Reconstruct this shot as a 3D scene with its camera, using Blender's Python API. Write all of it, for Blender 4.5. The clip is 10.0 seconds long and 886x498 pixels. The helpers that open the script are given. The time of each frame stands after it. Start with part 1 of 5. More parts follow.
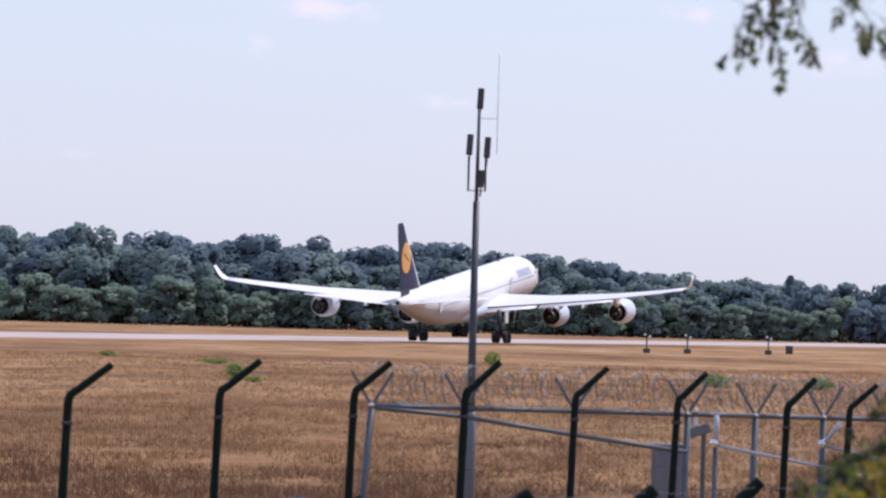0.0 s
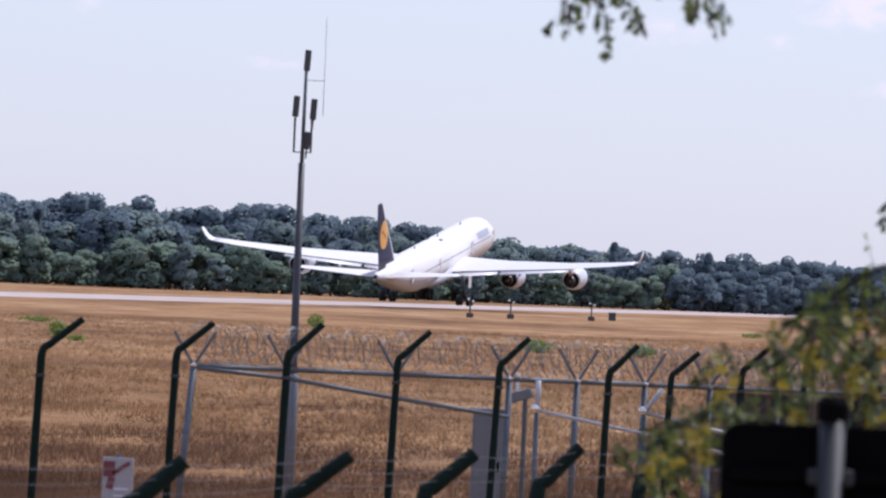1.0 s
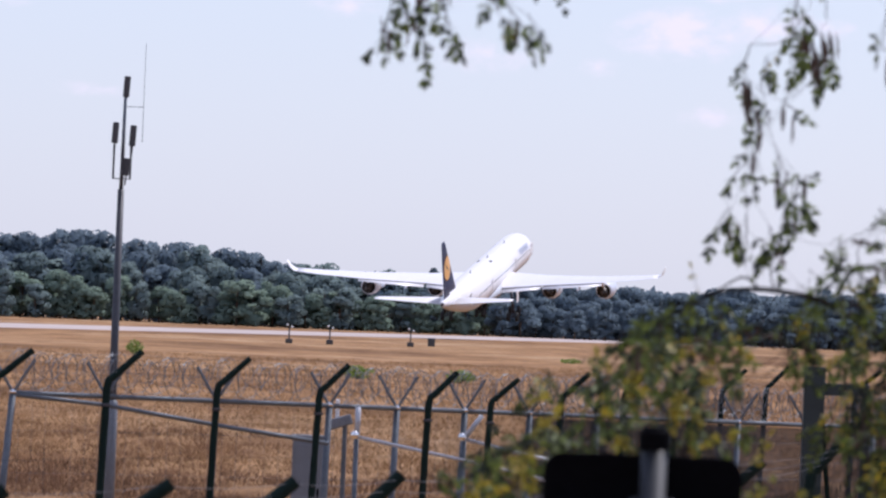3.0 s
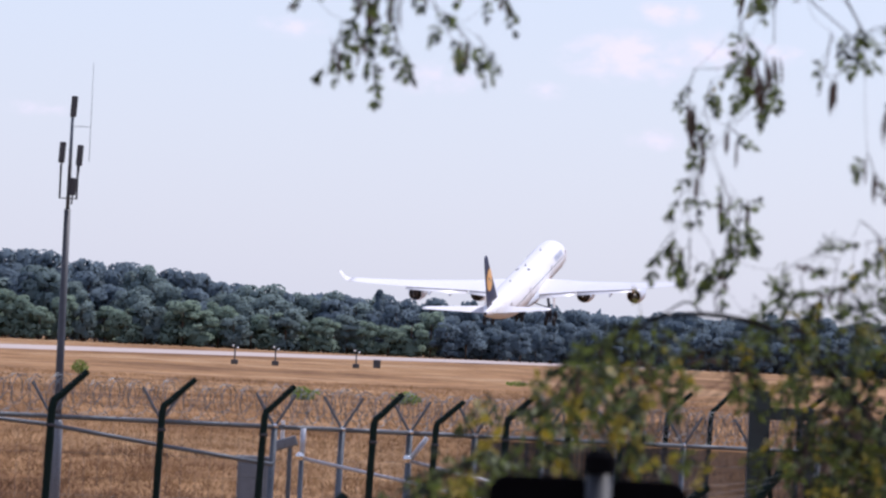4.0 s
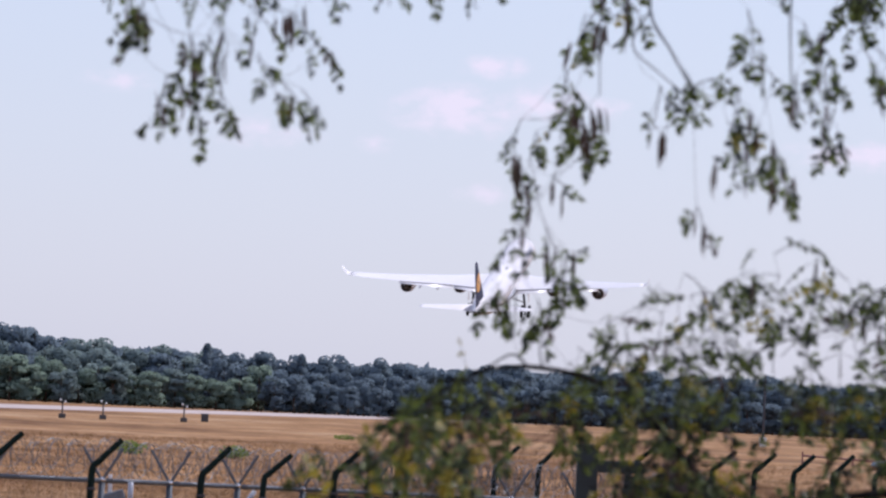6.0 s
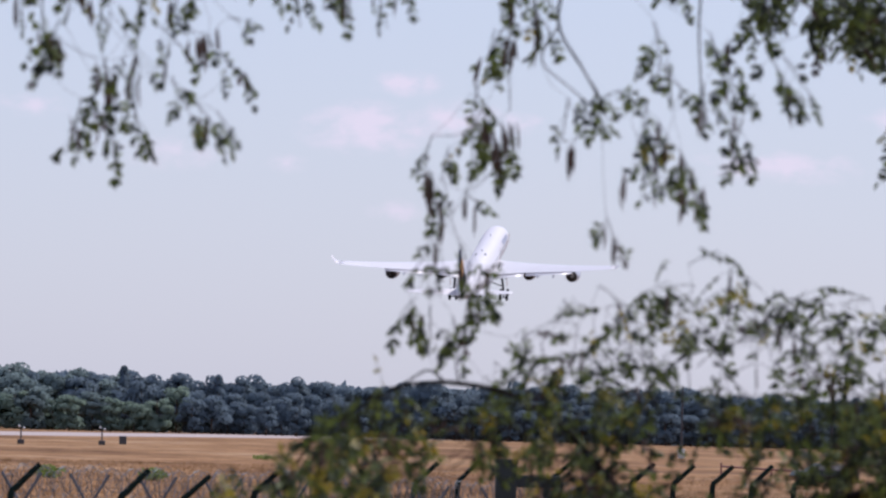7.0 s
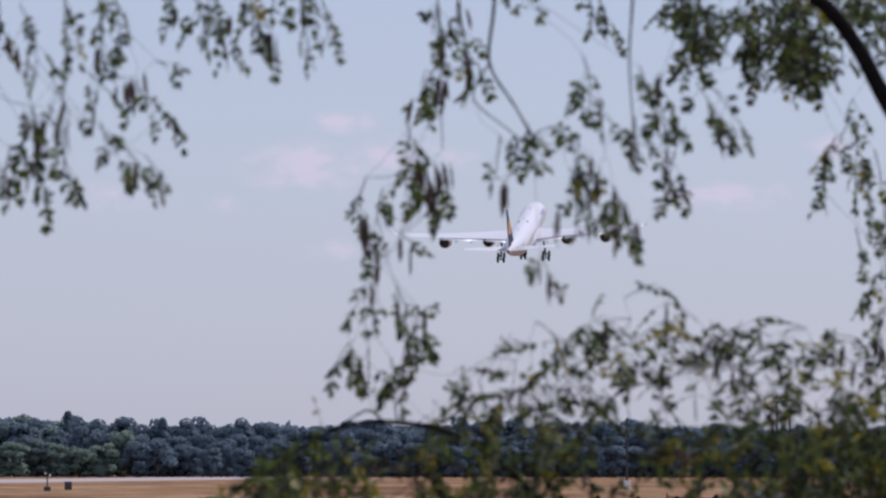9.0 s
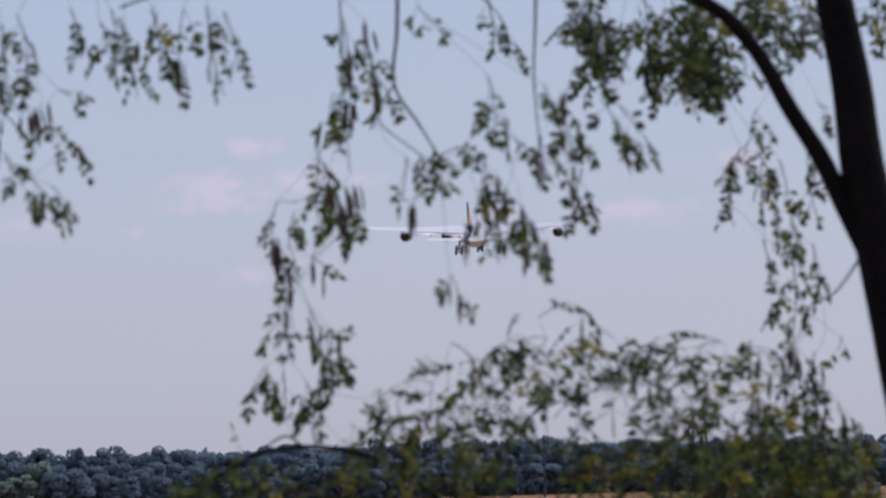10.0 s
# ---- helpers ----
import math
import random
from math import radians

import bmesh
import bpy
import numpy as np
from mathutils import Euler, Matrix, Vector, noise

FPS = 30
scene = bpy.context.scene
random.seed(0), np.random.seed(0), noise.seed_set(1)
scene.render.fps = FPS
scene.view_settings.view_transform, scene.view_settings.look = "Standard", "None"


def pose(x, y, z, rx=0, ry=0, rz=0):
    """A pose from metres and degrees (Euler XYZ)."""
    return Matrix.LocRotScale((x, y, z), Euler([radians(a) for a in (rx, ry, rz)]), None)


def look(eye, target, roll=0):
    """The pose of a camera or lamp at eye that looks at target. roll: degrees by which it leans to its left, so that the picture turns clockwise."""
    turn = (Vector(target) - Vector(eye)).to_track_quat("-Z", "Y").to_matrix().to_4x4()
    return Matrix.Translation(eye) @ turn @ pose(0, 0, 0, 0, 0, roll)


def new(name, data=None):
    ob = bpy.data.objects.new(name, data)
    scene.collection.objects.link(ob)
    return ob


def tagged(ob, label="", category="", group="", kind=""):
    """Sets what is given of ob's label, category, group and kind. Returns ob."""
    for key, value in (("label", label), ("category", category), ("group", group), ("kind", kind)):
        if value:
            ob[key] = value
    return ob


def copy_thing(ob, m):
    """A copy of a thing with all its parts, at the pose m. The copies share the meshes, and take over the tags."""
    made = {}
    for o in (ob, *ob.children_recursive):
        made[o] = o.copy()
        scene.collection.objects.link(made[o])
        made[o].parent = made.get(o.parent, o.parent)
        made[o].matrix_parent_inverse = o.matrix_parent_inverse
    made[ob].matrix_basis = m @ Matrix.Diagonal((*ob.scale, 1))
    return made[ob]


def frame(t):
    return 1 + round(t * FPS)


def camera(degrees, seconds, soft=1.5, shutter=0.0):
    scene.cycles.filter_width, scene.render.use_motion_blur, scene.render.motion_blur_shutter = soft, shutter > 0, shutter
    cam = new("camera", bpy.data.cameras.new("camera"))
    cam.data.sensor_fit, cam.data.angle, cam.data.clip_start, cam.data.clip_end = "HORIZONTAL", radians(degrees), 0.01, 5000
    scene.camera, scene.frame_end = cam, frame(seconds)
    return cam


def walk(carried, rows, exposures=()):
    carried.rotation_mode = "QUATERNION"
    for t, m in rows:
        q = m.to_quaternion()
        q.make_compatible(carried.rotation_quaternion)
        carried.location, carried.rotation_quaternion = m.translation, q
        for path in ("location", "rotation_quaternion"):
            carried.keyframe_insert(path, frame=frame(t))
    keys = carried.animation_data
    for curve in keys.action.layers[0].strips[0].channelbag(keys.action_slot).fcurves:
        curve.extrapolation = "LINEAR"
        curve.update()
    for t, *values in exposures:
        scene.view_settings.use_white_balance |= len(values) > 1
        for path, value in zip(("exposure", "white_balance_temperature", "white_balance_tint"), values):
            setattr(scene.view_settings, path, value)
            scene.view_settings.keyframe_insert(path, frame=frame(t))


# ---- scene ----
EYE = 3.3        # height of the lens above the field
MIL = 12000.0    # the plan's angle unit: one part in 12000


def aim(turn, rise, roll, dx, dz):
    """A camera pose from its turn to the right, its rise and its roll in degrees."""
    eye = Vector((dx, 0.0, EYE + dz))
    a, e = radians(turn), radians(rise)
    return look(eye, eye + 1000 * Vector((math.sin(a) * math.cos(e), math.cos(a) * math.cos(e), math.sin(e))), roll)


cam = camera(7.478, 10.0, soft=2.4)
cam.data.dof.use_dof = True
cam.data.dof.focus_distance = 450.0
cam.data.dof.aperture_fstop = 15.0
walk(cam, [
    (0, aim(-2.2189, 0.5715, 1.520, -0.006, -0.006)),
    (0.5, aim(-1.4544, 0.3708, 1.779, -0.007, -0.011)),
    (1, aim(-0.7266, 0.3075, 2.408, -0.003, -0.008)),
    (1.5, aim(-0.5015, 0.3036, 2.586, -0.001, -0.009)),
    (2, aim(0.1447, 0.4384, 2.479, -0.006, -0.009)),
    (2.5, aim(0.4184, 0.4867, 2.362, -0.007, -0.007)),
    (3, aim(0.7925, 0.5878, 2.360, -0.010, 0.001)),
    (4.5, aim(1.4526, 0.8480, 2.881, -0.011, 0.002)),
    (5, aim(1.9966, 0.8989, 2.683, -0.009, -0.000)),
    (6.5, aim(3.0101, 1.4731, 2.396, -0.004, -0.001)),
    (7, aim(3.3850, 1.4824, 1.515, -0.001, -0.000)),
    (7.5, aim(3.6776, 1.4534, 0.853, 0.002, 0.006)),
    (8, aim(3.1948, 1.7311, 0.827, 0.005, 0.010)),
    (8.5, aim(3.4659, 1.7498, 0.722, 0.007, 0.006)),
    (9, aim(3.8851, 1.7989, 0.073, 0.013, 0.008)),
    (9.5, aim(4.3454, 1.5750, -1.023, 0.018, 0.010)),
    (10, aim(4.6334, 1.9690, -1.526, 0.020, 0.008)),
], exposures=[(0, -0.08, 5980, 19), (5, -0.08, 5980, 19), (6.5, -0.28, 6000, 20), (7.5, -0.38, 5980, 20), (8.5, -0.55, 5900, 19.5), (10, -0.72, 5860, 19.5)])

# ---------------------------------------------------------------- light
SUN_TURN, SUN_RISE = 48.0, 56.0     # the sun stands high, ahead and to the right
world = bpy.data.worlds.new("sky")
scene.world = world
world.use_nodes = True
wn, wl = world.node_tree.nodes, world.node_tree.links
wn.clear()
sky = wn.new("ShaderNodeTexSky")
sky.sky_type, sky.sun_disc = "NISHITA", False
sky.sun_elevation, sky.sun_rotation = radians(SUN_RISE), radians(SUN_TURN)
sky.air_density, sky.dust_density, sky.ozone_density = 1.0, 0.6, 2.0
coord = wn.new("ShaderNodeTexCoord")
# small fair-weather clouds: turn, rise, half width and half height in mils, and how thick they are
CLOUDS = ((637, 603, 62, 24, 1.0), (575, 521, 120, 46, 1.0), (720, 540, 95, 38, 0.9), (844, 536, 55, 22, 0.85), (628, 378, 60, 26, 0.7), (429, 455, 45, 20, 0.65), (1308, 473, 150, 30, 0.9), (-30, 546, 70, 24, 0.75), (234, 468, 120, 36, 0.65), (-685, 542, 120, 26, 0.85), (-799, 470, 50, 34, 0.6), (-456, 382, 90, 17, 0.6), (-1136, 273, 60, 18, 0.55), (1507, 561, 60, 26, 0.8))
mapping = wn.new("ShaderNodeMapping")
mapping.inputs["Scale"].default_value = (260, 260, 420)
cloud = wn.new("ShaderNodeTexNoise")
cloud.inputs["Scale"].default_value, cloud.inputs["Detail"].default_value = 1.0, 5
wl.new(coord.outputs["Generated"], mapping.inputs["Vector"])
wl.new(mapping.outputs["Vector"], cloud.inputs["Vector"])
cover = None
for _t, _r, _w, _h, _k in CLOUDS:
    away, grow, size_ = (wn.new("ShaderNodeVectorMath") for _ in range(3))
    away.operation, grow.operation, size_.operation = "SUBTRACT", "MULTIPLY", "LENGTH"
    away.inputs[1].default_value = Vector((_t / MIL, 1, _r / MIL)).normalized()
    grow.inputs[1].default_value = (MIL / _w, 0, MIL / _h)
    wl.new(coord.outputs["Generated"], away.inputs[0])
    wl.new(away.outputs["Vector"], grow.inputs[0])
    wl.new(grow.outputs["Vector"], size_.inputs[0])
    fade = wn.new("ShaderNodeMapRange")
    fade.inputs["From Min"].default_value, fade.inputs["From Max"].default_value = 1.7, 0.0
    fade.inputs["To Max"].default_value = _k
    wl.new(size_.outputs["Value"], fade.inputs["Value"])
    if cover is None:
        cover = fade.outputs["Result"]
    else:
        most = wn.new("ShaderNodeMath")
        most.operation = "MAXIMUM"
        wl.new(cover, most.inputs[0])
        wl.new(fade.outputs["Result"], most.inputs[1])
        cover = most.outputs[0]
puff = wn.new("ShaderNodeMath")
puff.operation = "MULTIPLY"
wl.new(cover, puff.inputs[0])
wl.new(cloud.outputs["Fac"], puff.inputs[1])
thin = wn.new("ShaderNodeMapRange")
thin.interpolation_type = "SMOOTHSTEP"
thin.inputs["From Min"].default_value, thin.inputs["From Max"].default_value = 0.13, 0.5
thin.inputs["To Max"].default_value = 0.8
wl.new(puff.outputs["Value"], thin.inputs["Value"])
mix = wn.new("ShaderNodeMixRGB")
mix.inputs["Color2"].default_value = (8.6, 7.9, 8.6, 1)
veil = wn.new("ShaderNodeMixRGB")
veil.inputs["Fac"].default_value = 0.50
veil.inputs["Color2"].default_value = (7.0, 7.6, 9.4, 1)     # thin summer haze
back = wn.new("ShaderNodeBackground")
back.inputs["Strength"].default_value = 0.118
out = wn.new("ShaderNodeOutputWorld")
wl.new(sky.outputs["Color"], veil.inputs["Color1"])
wl.new(thin.outputs["Result"], mix.inputs["Fac"])
wl.new(veil.outputs["Color"], mix.inputs["Color1"])
wl.new(mix.outputs["Color"], back.inputs["Color"])
wl.new(back.outputs["Background"], out.inputs["Surface"])

sun_data = bpy.data.lights.new("sun", "SUN")
sun_data.energy, sun_data.angle, sun_data.color = 3.8, radians(0.5), (1.0, 0.95, 0.87)
sun = new("sun", sun_data)
_a, _e = radians(SUN_TURN), radians(SUN_RISE)
sun.matrix_basis = look((0, 0, 0), (-math.sin(_a) * math.cos(_e), -math.cos(_a) * math.cos(_e), -math.sin(_e)))
sun.location = (0, 0, 60)


# ---------------------------------------------------------------- materials
def material(name, color, rough=0.6, metal=0.0, vary=0.15, size=2.0, bump=0.0, second=None, spec=0.5, through_light=0.0, pieces=0.0):
    """A surface with grain at two scales; size: the grain's repeats a metre; pieces: colour spread between loose pieces."""
    m = bpy.data.materials.new(name)
    m.use_nodes = True
    n, l = m.node_tree.nodes, m.node_tree.links
    b = n["Principled BSDF"]
    b.inputs["Roughness"].default_value, b.inputs["Metallic"].default_value = rough, metal
    b.inputs["Specular IOR Level"].default_value = spec
    tc = n.new("ShaderNodeTexCoord")
    fine, broad = n.new("ShaderNodeTexNoise"), n.new("ShaderNodeTexNoise")
    fine.inputs["Scale"].default_value, fine.inputs["Detail"].default_value = size * 7, 4
    broad.inputs["Scale"].default_value, broad.inputs["Detail"].default_value = size * 0.6, 3
    l.new(tc.outputs["Object"], fine.inputs["Vector"])
    l.new(tc.outputs["Object"], broad.inputs["Vector"])
    add = n.new("ShaderNodeMath")
    l.new(fine.outputs["Fac"], add.inputs[0])
    l.new(broad.outputs["Fac"], add.inputs[1])
    value = add.outputs[0]
    if pieces:
        geo, scale_, more = n.new("ShaderNodeNewGeometry"), n.new("ShaderNodeMath"), n.new("ShaderNodeMath")
        scale_.operation = "MULTIPLY_ADD"
        scale_.inputs[1].default_value, scale_.inputs[2].default_value = pieces, -pieces / 2
        l.new(geo.outputs["Random Per Island"], scale_.inputs[0])
        l.new(value, more.inputs[0])
        l.new(scale_.outputs[0], more.inputs[1])
        value = more.outputs[0]
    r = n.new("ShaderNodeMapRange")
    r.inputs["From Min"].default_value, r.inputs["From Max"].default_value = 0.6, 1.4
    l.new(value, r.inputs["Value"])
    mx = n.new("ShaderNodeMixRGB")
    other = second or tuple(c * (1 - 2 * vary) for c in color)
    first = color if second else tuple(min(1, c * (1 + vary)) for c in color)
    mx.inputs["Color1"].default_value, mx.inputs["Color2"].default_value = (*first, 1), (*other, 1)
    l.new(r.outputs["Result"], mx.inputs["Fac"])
    l.new(mx.outputs["Color"], b.inputs["Base Color"])
    if bump:
        bp = n.new("ShaderNodeBump")
        bp.inputs["Strength"].default_value, bp.inputs["Distance"].default_value = bump, 0.02
        l.new(fine.outputs["Fac"], bp.inputs["Height"])
        l.new(bp.outputs["Normal"], b.inputs["Normal"])
    if through_light:
        tr, ms = n.new("ShaderNodeBsdfTranslucent"), n.new("ShaderNodeMixShader")
        ms.inputs["Fac"].default_value = through_light
        l.new(mx.outputs["Color"], tr.inputs["Color"])
        l.new(b.outputs["BSDF"], ms.inputs[1])
        l.new(tr.outputs["BSDF"], ms.inputs[2])
        l.new(ms.outputs["Shader"], n["Material Output"].inputs["Surface"])
    return m


def field_material():
    """Dry summer grass: straw, with browner and paler swathes."""
    m = bpy.data.materials.new("dry_grass_ground")
    m.use_nodes = True
    n, l = m.node_tree.nodes, m.node_tree.links
    b = n["Principled BSDF"]
    b.inputs["Roughness"].default_value, b.inputs["Specular IOR Level"].default_value = 0.9, 0.1
    tc = n.new("ShaderNodeTexCoord")
    fields = []
    for scale_, detail in (((0.03, 0.009, 1), 5), ((0.22, 0.05, 1), 5), ((1.6, 0.35, 1), 4)):
        mp, ns = n.new("ShaderNodeMapping"), n.new("ShaderNodeTexNoise")
        mp.inputs["Scale"].default_value = scale_
        ns.inputs["Scale"].default_value, ns.inputs["Detail"].default_value = 1.0, detail
        l.new(tc.outputs["Object"], mp.inputs["Vector"])
        l.new(mp.outputs["Vector"], ns.inputs["Vector"])
        fields.append(ns)
    def ramp_of(source, stops):
        r = n.new("ShaderNodeValToRGB")
        r.color_ramp.elements[0].position, r.color_ramp.elements[0].color = stops[0][0], (*stops[0][1], 1)
        r.color_ramp.elements[1].position, r.color_ramp.elements[1].color = stops[-1][0], (*stops[-1][1], 1)
        for p, c in stops[1:-1]:
            r.color_ramp.elements.new(p).color = (*c, 1)
        l.new(source.outputs["Fac"], r.inputs["Fac"])
        return r
    a = ramp_of(fields[0], [(0.36, (0.205, 0.106, 0.046)), (0.5, (0.345, 0.192, 0.086)), (0.66, (0.43, 0.275, 0.150))])
    c = ramp_of(fields[1], [(0.35, (0.62, 0.55, 0.48)), (0.55, (1, 1, 1)), (0.75, (1.1, 1.1, 1.12))])
    d = ramp_of(fields[2], [(0.3, (0.7, 0.68, 0.65)), (0.65, (1.08, 1.08, 1.08))])
    m1, m2 = n.new("ShaderNodeMixRGB"), n.new("ShaderNodeMixRGB")
    for q in (m1, m2):
        q.blend_type = "MULTIPLY"
        q.inputs["Fac"].default_value = 1.0
    l.new(a.outputs["Color"], m1.inputs["Color1"])
    l.new(c.outputs["Color"], m1.inputs["Color2"])
    l.new(m1.outputs["Color"], m2.inputs["Color1"])
    l.new(d.outputs["Color"], m2.inputs["Color2"])
    l.new(m2.outputs["Color"], b.inputs["Base Color"])
    return m


M_FIELD = field_material()
M_STRAW = material("straw_blades", (0.31, 0.18, 0.088), 0.8, vary=0.25, size=0.15, pieces=0.5, spec=0.1, through_light=0.45)
M_BROWN_STRAW = material("brown_straw_blades", (0.19, 0.105, 0.062), 0.8, vary=0.25, size=0.15, pieces=0.5, spec=0.1, through_light=0.4)
M_CONCRETE = material("pale_concrete", (0.50, 0.42, 0.385), 0.95, vary=0.12, size=0.05, spec=0.05)
# Far foliage is paler and bluer than real leaves: haze put into the colour.
M_PINE_HAZE = material("pine_needles_in_haze", (0.195, 0.252, 0.292), 0.85, size=0.06, second=(0.164, 0.218, 0.262), pieces=0.06, spec=0.05, through_light=0.42)
M_BROAD_HAZE = material("broad_leaves_in_haze", (0.245, 0.312, 0.300), 0.85, size=0.06, second=(0.205, 0.268, 0.272), pieces=0.1, spec=0.05, through_light=0.42)
M_LOW_HAZE = material("young_leaves_in_haze", (0.275, 0.352, 0.270), 0.85, size=0.06, second=(0.225, 0.300, 0.250), pieces=0.1, spec=0.05, through_light=0.42)
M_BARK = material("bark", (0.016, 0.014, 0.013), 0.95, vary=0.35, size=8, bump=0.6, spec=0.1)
M_BARK_FAR = material("pine_bark", (0.13, 0.085, 0.06), 0.9, vary=0.3, size=0.5)
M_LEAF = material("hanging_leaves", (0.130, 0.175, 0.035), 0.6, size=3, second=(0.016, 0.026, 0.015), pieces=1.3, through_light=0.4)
M_POD = material("dry_brown_pods", (0.095, 0.060, 0.045), 0.8, size=3, second=(0.055, 0.038, 0.032), pieces=0.8, through_light=0.25)
M_YELLOW = material("yellow_leaves", (0.38, 0.30, 0.03), 0.5, size=3, second=(0.20, 0.20, 0.03), pieces=0.8, through_light=0.4)
M_BUSH = material("fresh_green_leaves", (0.23, 0.33, 0.05), 0.6, size=1, second=(0.11, 0.19, 0.03), pieces=0.8, through_light=0.3)
M_GREEN = material("dark_green_coating", (0.008, 0.019, 0.016), 0.7, vary=0.2, size=4, spec=0.1)
M_GATE = material("green_gate_paint", (0.011, 0.023, 0.025), 0.55, vary=0.25, size=5)
M_CARPAINT = material("dark_car_paint", (0.012, 0.014, 0.02), 0.12, vary=0.1, size=3)
M_ZINC = material("galvanised_steel", (0.125, 0.142, 0.165), 0.5, 0.4, vary=0.15, size=5)
M_MAST = material("weathered_mast_steel", (0.06, 0.06, 0.068), 0.5, 0.3, vary=0.2, size=2)
M_ANTENNA = material("grey_antenna_plastic", (0.055, 0.055, 0.06), 0.5, vary=0.15, size=6)
M_WHITE = material("white_aircraft_paint", (0.83, 0.80, 0.79), 0.4, vary=0.02, size=0.3)
M_WING = material("pale_grey_wing_paint", (0.81, 0.785, 0.78), 0.35, vary=0.04, size=0.3)
M_BELLY = material("grey_belly_paint", (0.60, 0.62, 0.66), 0.45, vary=0.05, size=0.3)
M_NACELLE = material("cool_white_nacelle_paint", (0.66, 0.70, 0.78), 0.4, vary=0.03, size=0.5)
M_FLAP = material("grey_flap_paint", (0.50, 0.51, 0.53), 0.4, vary=0.06, size=0.5)
M_NAVY = material("navy_tail_paint", (0.012, 0.015, 0.055), 0.5, vary=0.05, size=0.4, spec=0.2)
M_ORANGE = material("amber_tail_paint", (0.75, 0.34, 0.03), 0.35, vary=0.03, size=0.4)
M_NOZZLE = material("burnt_nozzle_metal", (0.13, 0.12, 0.115), 0.4, 0.7, vary=0.25, size=2)
M_DUCT = material("grey_duct_lining", (0.11, 0.11, 0.12), 0.5, 0.3, vary=0.2, size=2)
M_DARK = material("dark_duct", (0.02, 0.02, 0.022), 0.6, vary=0.2, size=2)
M_TYRE = material("black_tyre_rubber", (0.015, 0.015, 0.016), 0.85, vary=0.2, size=3)
# Glass base colour raised to stand for the sky mirrored in the panes.
M_GLASS = material("sky_pale_window", (0.36, 0.37, 0.40), 0.12, vary=0.05, size=1)
M_BLUEBAR = material("blue_grey_marking", (0.60, 0.63, 0.72), 0.4, vary=0.05, size=1)
M_BLACK = material("matt_black_panel", (0.003, 0.003, 0.004), 0.9, vary=0.25, size=6, spec=0.05)
M_CABINET = material("grey_cabinet_paint", (0.19, 0.205, 0.23), 0.5, vary=0.08, size=3)
M_PALE = material("pale_galvanised_rail", (0.50, 0.52, 0.57), 0.45, 0.2, vary=0.1, size=5)
M_SIGN = material("white_sign_enamel", (0.34, 0.335, 0.36), 0.4, vary=0.04, size=4)
M_RED = material("red_sign_enamel", (0.16, 0.035, 0.045), 0.4, vary=0.08, size=4)
M_LAMPHEAD = material("white_lamp_housing", (0.85, 0.85, 0.85), 0.3, vary=0.03, size=4)
M_CHROME = material("polished_steel_cap", (0.9, 0.9, 0.9), 0.12, 1.0, vary=0.03, size=8)
M_POLE = material("grey_sign_pole_steel", (0.025, 0.028, 0.034), 0.55, 0.3, vary=0.2, size=6)
M_ROOFWHITE = material("white_sheet_cladding", (0.72, 0.72, 0.74), 0.5, vary=0.05, size=0.5)


# ---------------------------------------------------------------- building helpers
def spot(a, e, d):
    """The place at a mils to the right, e mils above eye level, d metres ahead."""
    return Vector((a * d / MIL, d, EYE + e * d / MIL))


def part(name, bm, mat, parent=None, label="", smooth=False):
    me = bpy.data.meshes.new(name)
    bm.normal_update()
    bm.to_mesh(me)
    bm.free()
    me.materials.append(mat)
    if smooth:
        me.shade_smooth()
    ob = new(name, me)
    if parent is not None:
        ob.parent = parent
    if label:
        ob["label"] = label
    return ob


def thing(name, label, category, group="", at=(0, 0, 0), kind=""):
    ob = new(name)
    ob.empty_display_size = 0.2
    ob.location = at
    return tagged(ob, label, category, group, kind)


def box(bm, c, s, bevel=0.0, turn=None):
    r = bmesh.ops.create_cube(bm, size=1.0)
    m = Matrix.LocRotScale(Vector(c), turn, Vector(s))
    bmesh.ops.transform(bm, matrix=m, verts=r["verts"])
    if bevel:
        bmesh.ops.bevel(bm, geom=list({e for v in r["verts"] for e in v.link_edges}), offset=bevel, segments=2, affect="EDGES", profile=0.5)
    return bm


def tube(bm, points, radii, n=8, caps=True):
    """A round bar through points; radii: one, or one for each point."""
    points = [Vector(p) for p in points]
    if not isinstance(radii, (list, tuple)):
        radii = [radii] * len(points)
    rings, side = [], None
    for i, p in enumerate(points):
        d = (points[min(i + 1, len(points) - 1)] - points[max(i - 1, 0)]).normalized()
        if side is None:
            side = d.cross(Vector((0, 0, 1)) if abs(d.z) < 0.95 else Vector((1, 0, 0))).normalized()
        else:
            side = (side - side.dot(d) * d).normalized()
        up = side.cross(d)
        rings.append([bm.verts.new(p + radii[i] * (math.cos(2 * math.pi * k / n) * side + math.sin(2 * math.pi * k / n) * up)) for k in range(n)])
    for a, b in zip(rings, rings[1:]):
        for k in range(n):
            bm.faces.new((a[k], a[(k + 1) % n], b[(k + 1) % n], b[k]))
    if caps:
        bm.faces.new(rings[0][::-1])
        bm.faces.new(rings[-1])
    return bm


def loft(bm, rings, caps=True):
    """Skin over rings of equally many points."""
    rows = [[bm.verts.new(p) for p in ring] for ring in rings]
    n = len(rows[0])
    for a, b in zip(rows, rows[1:]):
        for k in range(n):
            bm.faces.new((a[k], a[(k + 1) % n], b[(k + 1) % n], b[k]))
    if caps:
        bm.faces.new(rows[0][::-1])
        bm.faces.new(rows[-1])
    bmesh.ops.recalc_face_normals(bm, faces=bm.faces[:])
    return bm


